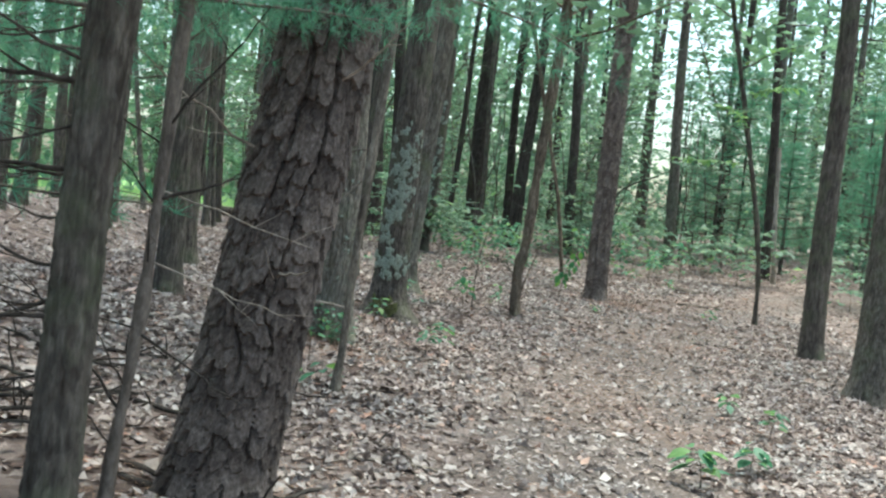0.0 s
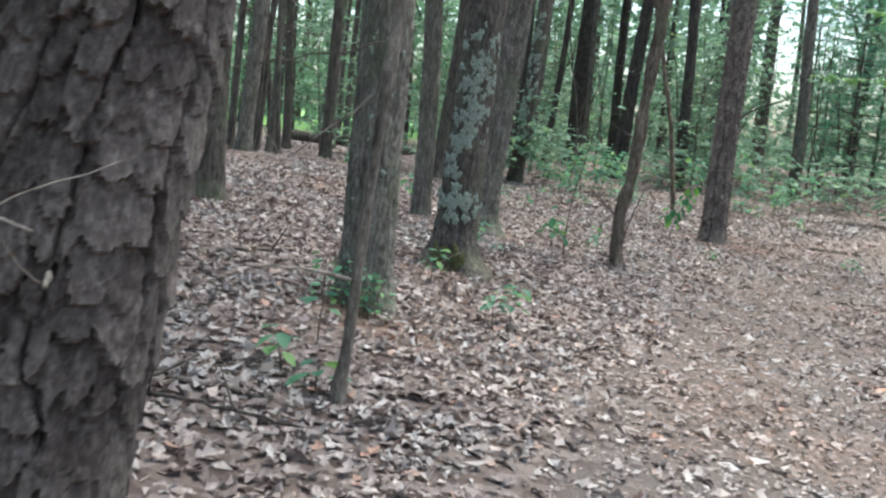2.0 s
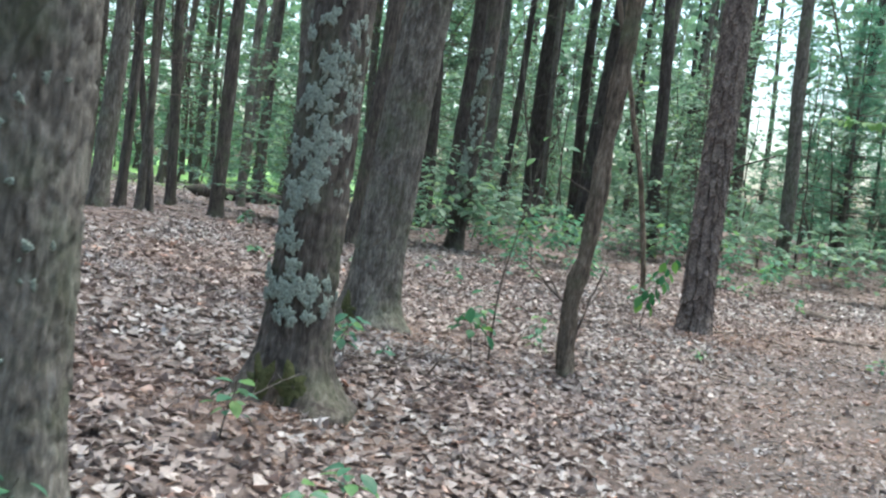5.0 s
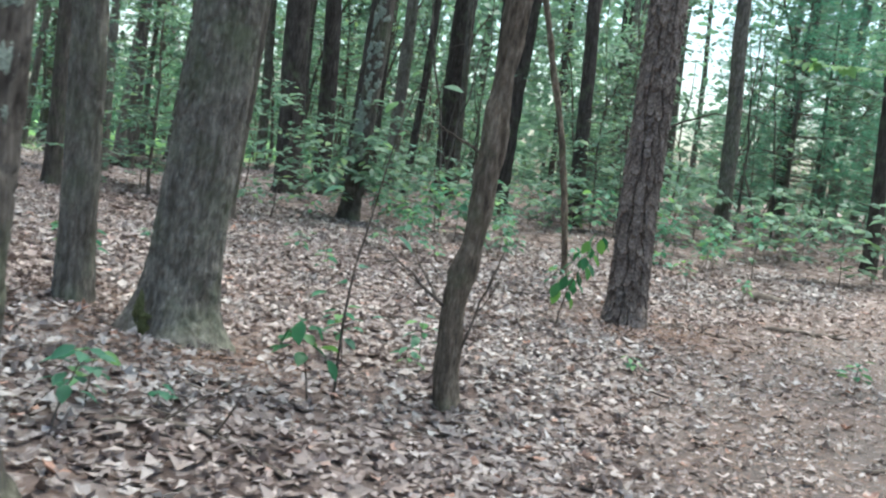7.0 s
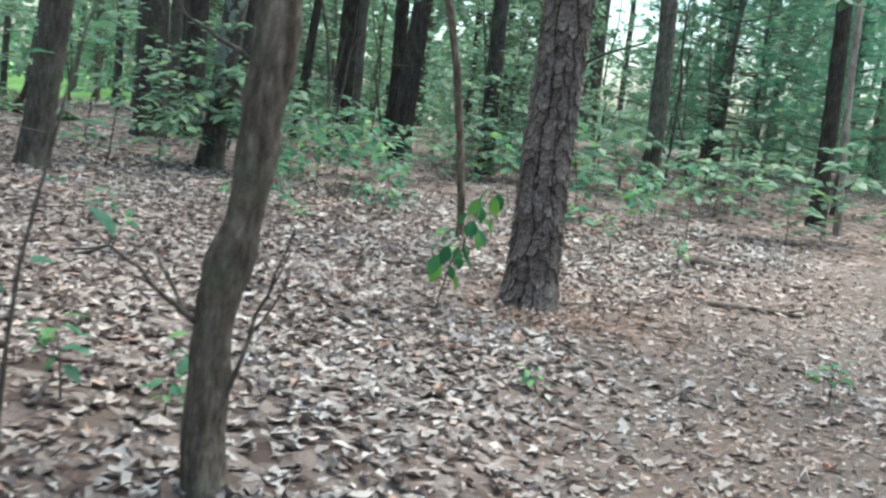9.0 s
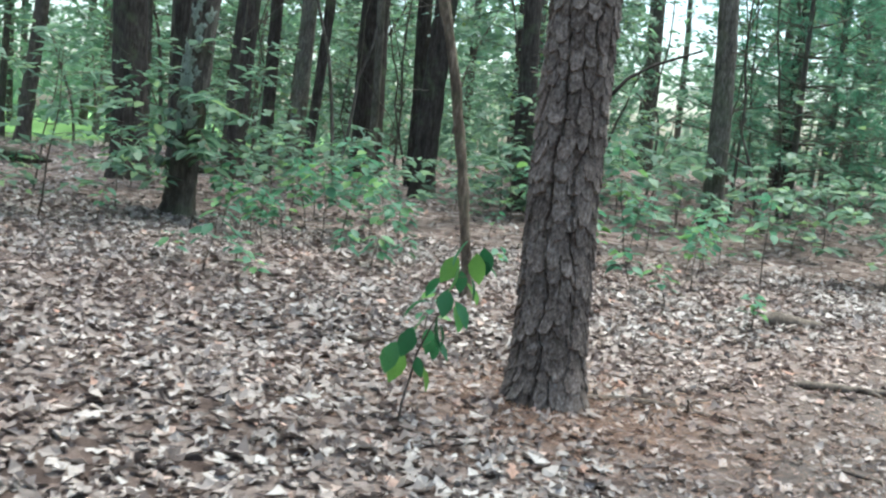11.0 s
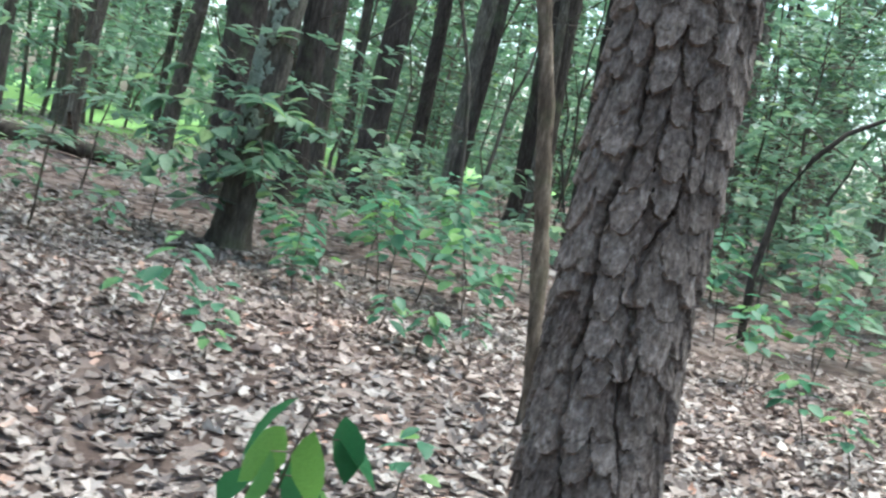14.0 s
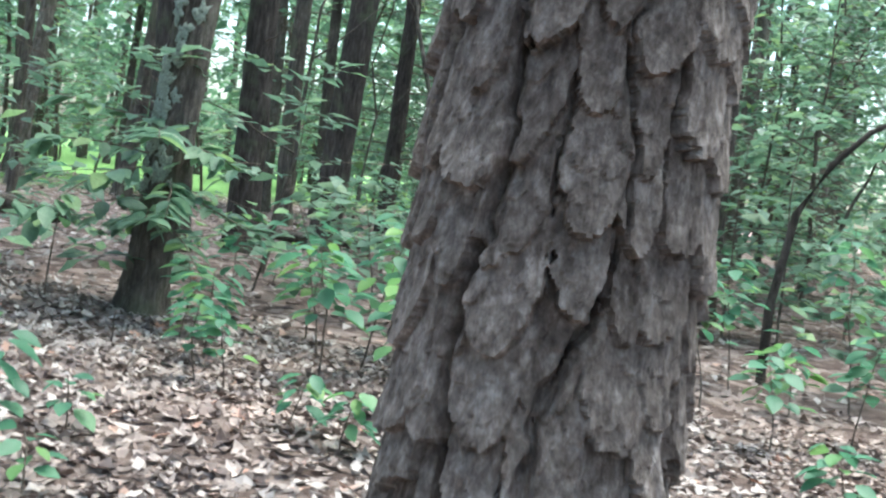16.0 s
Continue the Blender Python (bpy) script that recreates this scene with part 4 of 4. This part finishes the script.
def tall_wood():
    """Foliage of the tall trees between the undergrowth and the far wood."""
    rs = np.random.RandomState(92)
    n = 26000
    y = rs.uniform(41, 60, n)
    x = rs.uniform(-0.5, 0.68, n) * y
    z = 1.5 + 11 * rs.beta(1.3, 1.2, n)
    dens = vnoise(x * 0.45, z * 0.5, y * 0.3)
    keep = (dens > 0.42 + 0.1 * smooth01(-x / y, 0.1, 0.25)) & ~((np.abs(x - 0.8 - (y - 8) * 0.2025) < 1.1) & (rs.rand(n) < 0.65))
    p = np.stack([x, y, z + 0.7], 1)[keep]
    n = len(p)
    v, f = scattered(small_leaf(), p, rs.normal(0, 1, (n, 3)) * np.array([1, 1, 0.4]), np.array([0, 0, 1.0]) + rs.normal(0, 0.6, (n, 3)), rs.uniform(0.28, 0.5, n), rs)
    tagged(new("tall_wood", mesh_of("tall_wood", v, f, DEEP_GREEN)), "hanging green foliage of the tall wood", "woodland", kind="stuff")


far_wood()
tall_wood()


# ---- plants near the trail, leaf by leaf ----
LEAF_V, LEAF_F = broad_leaf()
LEAF_ME = mesh_of("leaf", LEAF_V, LEAF_F, SPRIG_GREEN, True)
FRESH_LEAF = leaf_material("fresh_leaf", ((0.0, (0.030, 0.115, 0.045)), (0.6, (0.055, 0.18, 0.07)), (1.0, (0.17, 0.32, 0.06))), island=False, rough=0.4)
FRESH_ME = mesh_of("leaf", LEAF_V, LEAF_F, FRESH_LEAF, True)


def sprig(x, y, height, count, size, seed, label, lean=(0, 0), bare=0.45, droop=0.5, name="seedling", rise_to=0.25, leaf_me=LEAF_ME, reach=0.26):
    """A woody seedling: a thin stem with side twigs, every leaf a part."""
    rs = np.random.RandomState(seed)
    root = thing(name, x, y, gz(x, y), label, "plant")
    pts = wander((0, 0, -0.03), (lean[0], lean[1], 1), height, 8, rs, 0.0, 0.09)
    v, f = tube(pts, np.linspace(0.0045 + height * 0.003, 0.002, 9), 6)
    part("stem", mesh_of("stem", v, f, TWIG, True), root)
    for i in range(count):
        q = (bare + (1 - bare) * (i + rs.rand()) / count) * 8
        k = min(int(q), 7)
        base = pts[k] + (pts[k + 1] - pts[k]) * (q - k)
        a = i * 2.4 + rs.uniform(-0.6, 0.6)
        off = rs.uniform(0.02, reach * min(1, height)) * (1.3 - q / 10)
        e = rs.uniform(-droop, rise_to)
        d = Vector((math.cos(a) * math.cos(e), math.sin(a) * math.cos(e), math.sin(e)))
        leaf = new("leaf", leaf_me)
        leaf.parent = root
        s = size * rs.uniform(0.65, 1.15)
        x_ax = d.cross(Vector((rs.normal(0, 0.25), rs.normal(0, 0.25), 1))).normalized()
        z_ax = x_ax.cross(d)
        m = Matrix((x_ax, d, z_ax)).transposed().to_4x4()
        tip = Vector(base) + Vector((math.cos(a), math.sin(a), 0.15)) * off
        leaf.matrix_local = Matrix.Translation(tip) @ m @ Matrix.Diagonal((s * 1.15, s, s, 1))
        if off > 0.05:
            v, f = tube([base, tip], (0.002, 0.0012), 4)
            part("twig", mesh_of("twig", v, f, TWIG), root)
    return root


sprig(2.22, 20.12, 1.0, 26, 0.145, 601, "seedling with large drooping bright green leaves", (0.05, 0), 0.3, 1.4, rise_to=-0.6, leaf_me=FRESH_ME, reach=0.16)
sprig(4.34, 24.3, 0.45, 14, 0.12, 602, "small seedling with broad green leaves beside the trail")
sprig(4.9, 23.7, 0.35, 14, 0.11, 603, "low green seedling on the leaf litter")
sprig(0.55, 15.95, 2.1, 16, 0.12, 604, "tall thin seedling with few green leaves", (0.07, 0), 0.2)
sprig(0.42, 15.75, 0.6, 16, 0.13, 652, "broad-leaved bright green seedling on the leaf litter", (-0.1, 0), 0.5, 0.9, leaf_me=FRESH_ME)
sprig(1.0, 17.15, 0.35, 9, 0.10, 605, "low green seedling on the leaf litter")
sprig(-0.48, 14.25, 0.42, 18, 0.11, 606, "leafy green seedling on the leaf litter")
sprig(-0.45, 14.6, 0.3, 10, 0.11, 607, "leafy green seedling on the leaf litter")
sprig(0.12, 10.95, 0.4, 16, 0.11, 608, "spreading green seedling on the leaf litter")
sprig(-0.02, 10.9, 0.3, 12, 0.10, 609, "spreading green seedling on the leaf litter")
sprig(-1.52, 17.8, 0.5, 16, 0.12, 610, "leafy seedling beside a tree foot")
sprig(-0.62, 12.0, 0.35, 14, 0.10, 611, "leafy seedling beside a tree foot")
for i in range(5):
    sprig(-0.78 - 0.09 * i + 0.05 * (i % 2), 10.02 - 0.03 * (i % 3), 0.36, 18, 0.075, 612 + i, "bushy fine-leaved green plant against a tree foot", name="ground_plant", bare=0.15)
sprig(1.99, 7.76, 0.34, 16, 0.17, 620, "low broad-leaved green plant at the trail edge")
sprig(3.2, 10.2, 0.35, 12, 0.13, 621, "low broad-leaved green plant at the trail edge")
sprig(3.0, 11.0, 0.25, 10, 0.12, 622, "low broad-leaved green plant at the trail edge")
sprig(2.5, 8.4, 0.28, 12, 0.16, 623, "low broad-leaved green plant at the trail edge")
sprig(-1.0, 8.35, 0.28, 7, 0.13, 624, "small dark green seedling on the leaf litter")
sprig(-0.75, 8.05, 0.25, 5, 0.13, 625, "small dark green seedling on the leaf litter")
sprig(-0.95, 9.0, 0.5, 6, 0.11, 626, "small bright green seedling on the leaf litter")
sprig(1.24, 25.9, 0.86, 36, 0.169, 630, "leafy green seedling in the undergrowth")
sprig(0.55, 25.8, 0.57, 28, 0.156, 631, "leafy green seedling in the undergrowth")
sprig(1.64, 27.0, 1.09, 36, 0.169, 632, "leafy green seedling in the undergrowth")
sprig(0.76, 25.2, 0.52, 25, 0.143, 633, "leafy green seedling in the undergrowth")
sprig(0.78, 27.0, 0.80, 33, 0.156, 634, "leafy green seedling in the undergrowth")
sprig(1.37, 26.3, 1.03, 36, 0.169, 635, "leafy green seedling in the undergrowth", (0.2, 0))
sprig(1.82, 24.45, 0.34, 19, 0.130, 636, "small green seedling on the leaf litter")
sprig(1.5, 24.6, 0.34, 14, 0.130, 637, "small green seedling on the leaf litter")
sprig(0.75, 23.9, 0.29, 9, 0.130, 638, "small green seedling on the leaf litter")
sprig(0.59, 23.45, 0.63, 16, 0.156, 639, "thin seedling with drooping green leaves", (-0.2, 0))
sprig(3.9, 26.3, 0.63, 28, 0.156, 640, "leafy green seedling in the undergrowth")
sprig(4.4, 26.7, 0.80, 36, 0.156, 641, "leafy green seedling in the undergrowth")
sprig(3.73, 28.0, 1.03, 36, 0.156, 642, "leafy green seedling in the undergrowth")
sprig(4.57, 27.9, 1.38, 42, 0.156, 643, "leafy green seedling in the undergrowth")
sprig(4.16, 24.95, 0.46, 19, 0.143, 644, "leafy green seedling in the undergrowth")
sprig(2.07, 24.8, 0.35, 10, 0.11, 645, "small green seedling on the leaf litter")
sprig(0.93, 16.9, 0.22, 9, 0.09, 646, "small green seedling on the leaf litter")
sprig(2.71, 18.3, 0.2, 10, 0.08, 647, "tiny green seedling at the trail edge")
sprig(0.5, 16.9, 0.4, 14, 0.10, 648, "leafy green seedling on the leaf litter")
sprig(4.75, 19.2, 0.35, 14, 0.10, 649, "leafy green seedling at the trail edge")
sprig(-0.2, 14.9, 0.12, 4, 0.10, 650, "tiny bright green seedling on the leaf litter")
sprig(2.3, 22.0, 0.4, 8, 0.11, 651, "thin seedling with bright green leaves")
for i, (x, y) in enumerate(((0.2, 26.2), (0.0, 27.4), (1.0, 26.6), (2.0, 26.0), (1.9, 25.4), (-1.0, 26.6), (4.9, 26.2), (5.3, 27.0), (3.5, 27.2), (4.1, 27.4), (4.8, 25.4), (5.6, 25.9))):
    sprig(x, y, 0.55 + 0.25 * (i % 3), 24, 0.15, 740 + i, "leafy green seedling in the undergrowth")
rs = np.random.RandomState(15)
for i in range(26):
    x, y = rs.uniform(-4, 6.5), rs.uniform(19, 31)
    if off_trail(x, y) > 1.6 and math.hypot(x - 3, y - 21) > 0.8:
        sprig(x, y, rs.uniform(0.15, 0.5), rs.randint(6, 14), 0.11, 660 + i, "small green seedling on the leaf litter")

# boughs of needles on the slender pine and the dark pine
def bough(root, start, way, length, seed):
    rs = np.random.RandomState(seed)
    pts = wander(start, way, length, 8, rs, 0.03, 0.06)
    b = part("branch", mesh_of("branch", *tube(pts, np.linspace(0.012, 0.003, 9), 5), TWIG, True), root)
    k = 150
    sel = rs.randint(2, 9, k)
    at = pts[sel] + rs.normal(0, 1, (k, 3)) * np.array([0.16, 0.16, 0.05])
    v, f = scattered(needle_tuft(), at, np.array(way) + rs.normal(0, 0.5, (k, 3)), rs.normal(0, 1, (k, 3)), rs.uniform(0.08, 0.14, k), rs)
    part("needles", mesh_of("needles", v, f, NEEDLE), b)["kind"] = "stuff"


for i, (h, w) in enumerate(((1.9, (-0.9, 0.3, 0.1)), (2.1, (0.6, 0.9, 0.05)), (2.2, (-0.5, 0.9, 0.0)), (2.0, (0.9, 0.35, 0.0)), (2.4, (0.3, 1.0, -0.1)), (1.75, (-0.8, 0.9, 0.1)))):
    bough(tree_b, at_b(h), w, 1.1, 700 + i)
for i, (h, w) in enumerate(((2.3, (0.35, -0.9, -0.02)), (2.45, (0.05, -1.0, -0.05)), (2.3, (-0.5, -0.8, 0.0)), (2.4, (0.6, -0.3, 0.0)))):
    bough(tree_b, at_b(h), w, 1.2, 730 + i)
for i, (h, w) in enumerate(((2.3, (-0.8, 0.5, 0.0)), (2.5, (0.8, 0.4, -0.1)), (2.6, (-0.3, 1.0, -0.1)))):
    bough(dark_pine, dark_at(h), w, 1.3, 710 + i)


# leafy side shoots on the lichen-blotched oak and hanging sprays ahead
def spray_on(root, start, way, length, count, seed, size=0.14, mat=None):
    rs = np.random.RandomState(seed)
    p, at, w, u, s = leafy_spray(rs, start, way, length, count, size, None, 0.06)
    b = part("branch", mesh_of("branch", *tube(p, np.linspace(0.009, 0.002, 7), 5), TWIG, True), root)
    v, f = scattered(broad_leaf(), at, w, u, s, rs)
    part("leaves", mesh_of("leaves", v, f, mat or GREEN, True), b)["kind"] = "stuff"


for i in range(11):
    a = -3.0 + i * 0.29
    spray_on(tree_k, at_k(0.6 + 0.075 * (i * 7 % 11)), (math.cos(a), math.sin(a), 0.12), 0.7 + 0.05 * (i * 5 % 11), 22, 720 + i, 0.2)

for i in range(8):
    a = -3.4 + i * 0.55
    spray_on(curved, at_r(2.6 + 0.3 * i), (math.cos(a) - 0.3, math.sin(a), 0.2), 1.5, 46, 760 + i, 0.16, SUNNY if i % 2 else GREEN)

# ---- fallen wood ----
def fallen(name, label, a, b, r, seed, mat, bow=0.1, twigs=2, lift=0.0):
    """A stick or log that lies on the ground from a to b."""
    rs = np.random.RandomState(seed)
    a, b = np.array(a, float), np.array(b, float)
    side = np.array([-(b - a)[1], (b - a)[0]])
    t = np.linspace(0, 1, 14)
    xy = a + (b - a) * t[:, None] + side * (bow * np.sin(t * math.pi) + 0.02 * rs.normal(0, 1, 14))[:, None]
    z = ground_z(xy[:, 0], xy[:, 1]) + r * 0.8 + lift * t
    cx, cy = xy.mean(0)
    zc = gz(cx, cy)
    pts = np.stack([xy[:, 0] - cx, xy[:, 1] - cy, z - zc], 1)
    root = thing(name, cx, cy, zc, label, "branch" if r < 0.08 else "log")
    v, f = tube(pts, r * np.linspace(1.0, 0.55, 14) * rs.uniform(0.88, 1.12, 14) * np.r_[0.1, np.ones(12), 0.15], 10)
    part("stick" if r < 0.08 else "trunk", mesh_of("stick", v, f, mat, True), root)
    for i in range(twigs):
        k = rs.randint(3, 12)
        d = (pts[k + 1] - pts[k]) + rs.normal(0, 0.08, 3) + np.array([0, 0, 0.03])
        q = wander(pts[k], d, np.linalg.norm(b - a) * 0.25, 4, rs)
        part("twig", mesh_of("twig", *tube(q, np.linspace(r * 0.5, r * 0.2, 5), 5), mat, True), root)


fallen("fallen_branch", "short dark fallen branch across the trail", (4.8, 22.2), (5.75, 22.2), 0.032, 1, TWIG, 0.03)
fallen("fallen_branch", "thin dark fallen stick on the trail", (3.45, 19.1), (3.85, 18.7), 0.016, 2, TWIG, 0.05)
fallen("fallen_branch", "thin dark fallen stick on the trail", (2.85, 19.35), (3.25, 19.15), 0.012, 3, TWIG, 0.05)
fallen("fallen_branch", "thin dark fallen stick on the trail", (4.45, 20.4), (4.95, 20.0), 0.012, 4, TWIG, 0.05)
fallen("fallen_branch", "crooked grey fallen branch on the leaf litter", (-0.35, 14.4), (0.6, 14.1), 0.018, 5, TWIG, 0.25, 3)
fallen("fallen_branch", "long dark fallen branch on the leaf litter", (-1.9, 7.3), (-0.9, 7.8), 0.024, 6, TWIG, 0.05, 3)
fallen("fallen_branch", "long dark fallen branch on the leaf litter", (-2.2, 10.4), (-1.65, 11.6), 0.02, 7, TWIG, 0.08, 3)
fallen("fallen_branch", "thin bent twig on the leaf litter", (-0.4, 6.75), (0.0, 6.1), 0.011, 8, TWIG, 0.2, 2)
fallen("fallen_branch", "pale bent twig on the leaf litter", (-0.5, 6.0), (0.25, 6.4), 0.012, 9, PALE_TWIG, 0.2, 2)
fallen("fallen_branch", "short dark stick on the trail edge", (3.9, 16.7), (4.6, 16.95), 0.018, 10, TWIG, 0.05, 1)
fallen("fallen_branch", "thin fallen twig beside a mossy oak", (-0.3, 15.4), (0.45, 14.75), 0.012, 11, TWIG, 0.18, 2)
fallen("fallen_branch", "pale forked stick leaning at an oak foot", (-0.75, 12.75), (-0.4, 12.8), 0.005, 12, PALE_TWIG, 0.1, 3, 0.25)
fallen("fallen_branch", "short dark stick beside the pine", (3.2, 21.1), (4.1, 21.0), 0.02, 13, TWIG, 0.06, 1)
fallen("fallen_branch", "short dark stick behind the pine", (1.6, 21.9), (2.6, 21.7), 0.016, 14, TWIG, 0.06, 1)
fallen("fallen_branch", "thin grey stick on the leaf litter", (-0.4, 25.9), (0.5, 25.5), 0.014, 15, TWIG, 0.06, 2)
fallen("fallen_log", "rotting brown fallen log at the wood's edge", (-6.2, 29.6), (-3.0, 30.5), 0.15, 16, DARK_BARK, 0.02, 2)
fallen("fallen_log", "old dark fallen log in the undergrowth", (-2.4, 32.9), (-0.4, 33.4), 0.10, 17, DARK_BARK, 0.03, 1)
fallen("fallen_log", "small rotten log beside the trail", (5.1, 23.95), (5.7, 24.2), 0.07, 18, TWIG, 0.02, 0, -0.05)
rs = np.random.RandomState(34)
for i in range(12):
    x, y, a, l = rs.uniform(-3.0, -1.3), rs.uniform(4.8, 8.0), rs.uniform(-0.7, 0.7), rs.uniform(0.5, 1.2)
    fallen("fallen_branch", "dark dead branch tangled in brush under the pines", (x, y), (x + l * math.cos(a), y + l * math.sin(a)), rs.uniform(0.008, 0.018), 870 + i, DARK_TWIG, rs.normal(0, 0.15), 4, rs.uniform(0.0, 0.25))
rs = np.random.RandomState(33)
for i in range(60):
    x, y = rs.uniform(-4, 7), rs.uniform(5, 28)
    a, l = rs.uniform(0, 6.28), rs.uniform(0.25, 0.8)
    fallen("fallen_twig", "thin dry twig on the leaf litter", (x, y), (x + l * math.cos(a), y + l * math.sin(a)), rs.uniform(0.004, 0.009), 800 + i, TWIG, rs.normal(0, 0.12), 1)

# leaning and broken stems
broken, at_q = tree(8.42, 28.1, 0.052, 0.048, (-0.06, 0), "pale barkless broken snag with a splintered top", "smooth", PALE_TWIG, 18, 2.5, 0.1, 0.2, 91, height=3.4, crown=False, name="dead_snag")
for x, y, top, r in ((7.0, 30.6, (-0.54, 0.0, 1.55), 0.045), (4.6, 33.5, (0.9, 0.0, 2.2), 0.04)):
    root = thing("dead_sapling", x, y, gz(x, y), "dark leaning dead stem in the undergrowth", "dead sapling")
    dead_branch(root, (0, 0, -0.1), top, r, int(x * 10), DARK_BARK, 3)
root = thing("dead_sapling", 3.99, 28.5, gz(3.99, 28.5), "thin dark arching stem with side twigs", "dead sapling")
arch = np.array([(0, 0, -0.1), (-0.025, 0, 0.58), (0.065, 0, 1.34), (0.28, 0.05, 1.75), (0.52, 0.1, 2.03), (0.83, 0.15, 2.22), (1.4, 0.2, 2.45)])
part("stem", mesh_of("stem", *tube(arch, np.linspace(0.04, 0.014, 7), 8), DARK_TWIG, True), root)
for i in range(7):
    x, y = rs.uniform(3.0, 8.0), rs.uniform(28.5, 36)
    root = thing("thin_sapling", x, y, gz(x, y), "thin dark upright stem in the undergrowth", "sapling", "thin saplings")
    dead_branch(root, (0, 0, -0.1), (rs.normal(0, 0.5), rs.normal(0, 0.2), rs.uniform(3, 6)), rs.uniform(0.018, 0.035), 900 + i, DARK_BARK, 3)
for i in range(6):
    x, y = rs.uniform(-3.0, 2.5), rs.uniform(29, 36)
    root = thing("thin_sapling", x, y, gz(x, y), "thin dark upright stem in the undergrowth", "sapling", "thin saplings")
    dead_branch(root, (0, 0, -0.1), (rs.normal(0, 0.4), rs.normal(0, 0.2), rs.uniform(3, 6)), rs.uniform(0.018, 0.035), 930 + i, DARK_BARK, 3)


# ---- leaf litter: uncountable fallen oak leaves ----
def litter(name, count, xr, yr, size, shape, seed, curl, label, mat, on_trail=0.25):
    rs = np.random.RandomState(seed)
    x, y = rs.uniform(*xr, count), rs.uniform(*yr, count)
    o = off_trail(x, y) + 0.5 * (vnoise(x * 1.7, y * 1.7) - 0.5)
    keep = rs.rand(count) < on_trail + (1 - on_trail) * smooth01(o, 0.55, 1.5)
    keep &= rs.rand(count) < 0.55 + 0.9 * vnoise(x * 1.1 + 3, y * 1.1)
    x, y = x[keep], y[keep]
    n = len(x)
    z = ground_z(x, y) + rs.uniform(0.004, 0.024, n)
    a = rs.uniform(0, 2 * math.pi, n)
    ways = np.stack([np.cos(a), np.sin(a), rs.normal(0, 0.22, n)], 1)
    ups = np.array([0, 0, 1.0]) + rs.normal(0, 0.26, (n, 3))
    v, f = scattered(shape, np.stack([x, y, z], 1), ways, ups, size * rs.uniform(0.55, 1.25, n), rs, curl)
    tagged(new(name, mesh_of(name, v, f, mat)), label, "leaf litter", kind="stuff")


litter("leaf_litter", 45000, (-3.8, 6.8), (5.0, 27.0), 0.108, lobed_leaf(), 51, 0.32, "dry curled pinkish-brown fallen oak leaves", LITTER)
plain = (np.array([[0, -0.5, 0], [-0.26, 0, 0], [0.26, 0.05, 0], [0, 0.5, 0]]), np.array([[0, 2, 1], [1, 2, 3]]))
flat = (np.array([[0.03, -0.5, 0], [-0.26, -0.12, 0.05], [0.17, -0.05, 0.02], [-0.1, 0.22, 0], [0.28, 0.3, 0.06], [-0.02, 0.5, 0]]), np.array([[0, 2, 1], [1, 2, 3], [2, 4, 3], [3, 4, 5]]))
litter("leaf_litter", 60000, (-16, 16), (3, 42), 0.12, plain, 52, 0.3, "dry flat brown fallen leaves under the trees", LITTER)
litter("leaf_litter", 36000, (-4.6, 7.5), (4.5, 27.5), 0.085, flat, 54, 0.25, "dry flat brown fallen leaves matted on the ground", LITTER)
crumbs = (np.array([[0, -0.5, 0], [-0.2, 0, 0.05], [0.2, 0.05, 0], [0, 0.5, 0.03]]), np.array([[0, 2, 1], [1, 2, 3]]))
rs = np.random.RandomState(53)
n = 22000
y = rs.uniform(4.5, 26.0, n)
x = np.interp(y, TRAIL_Y, TRAIL_X) + rs.normal(0, 0.95, n)
a = rs.uniform(0, 2 * math.pi, n)
v, f = scattered(crumbs, np.stack([x, y, ground_z(x, y) + rs.uniform(0.002, 0.012, n)], 1), np.stack([np.cos(a), np.sin(a), rs.normal(0, 0.15, n)], 1),
                 np.array([0, 0, 1.0]) + rs.normal(0, 0.22, (n, 3)), rs.uniform(0.02, 0.07, n), rs, 0.3)
tagged(new("leaf_crumbs", mesh_of("leaf_crumbs", v, f, LITTER)), "broken brown leaf crumbs trodden into the trail", "leaf litter", kind="stuff")


# ---- fallen pine needles round the tree feet and along the trail ----
def needle_litter():
    rs = np.random.RandomState(57)
    spots = []
    for cx, cy, spread, n in ((3.15, 20.8, 0.55, 9000), (-0.5, 16.3, 0.5, 5000), (-0.55, 12.8, 0.45, 3500), (-0.8, 9.9, 0.4, 3000), (-0.7, 5.0, 0.6, 3000)):
        spots.append(np.stack([rs.normal(cx, spread, n), rs.normal(cy, spread, n)], 1))
    y = rs.uniform(4.5, 26, 26000)
    patchy = vnoise(y * 0.6, 3.0) > 0.35
    spots.append(np.stack([np.interp(y, TRAIL_Y, TRAIL_X) + rs.normal(0, 0.6, len(y)), y], 1)[patchy])
    p = np.concatenate(spots)
    n = len(p)
    a = rs.uniform(0, 2 * math.pi, n)
    sliver = (np.array([[-0.02, -0.5, 0], [0.02, -0.5, 0], [0, 0.5, 0.0]]), np.array([[0, 1, 2]]))
    v, f = scattered(sliver, np.c_[p, ground_z(p[:, 0], p[:, 1]) + rs.uniform(0.006, 0.03, n)], np.stack([np.cos(a), np.sin(a), rs.normal(0, 0.12, n)], 1),
                     np.array([0, 0, 1.0]) + rs.normal(0, 0.2, (n, 3)), rs.uniform(0.06, 0.11, n), rs)
    tagged(new("needle_litter", mesh_of("needle_litter", v, f, NEEDLE_LITTER)), "reddish-brown fallen pine needles on the ground", "needle litter", kind="stuff")


needle_litter()
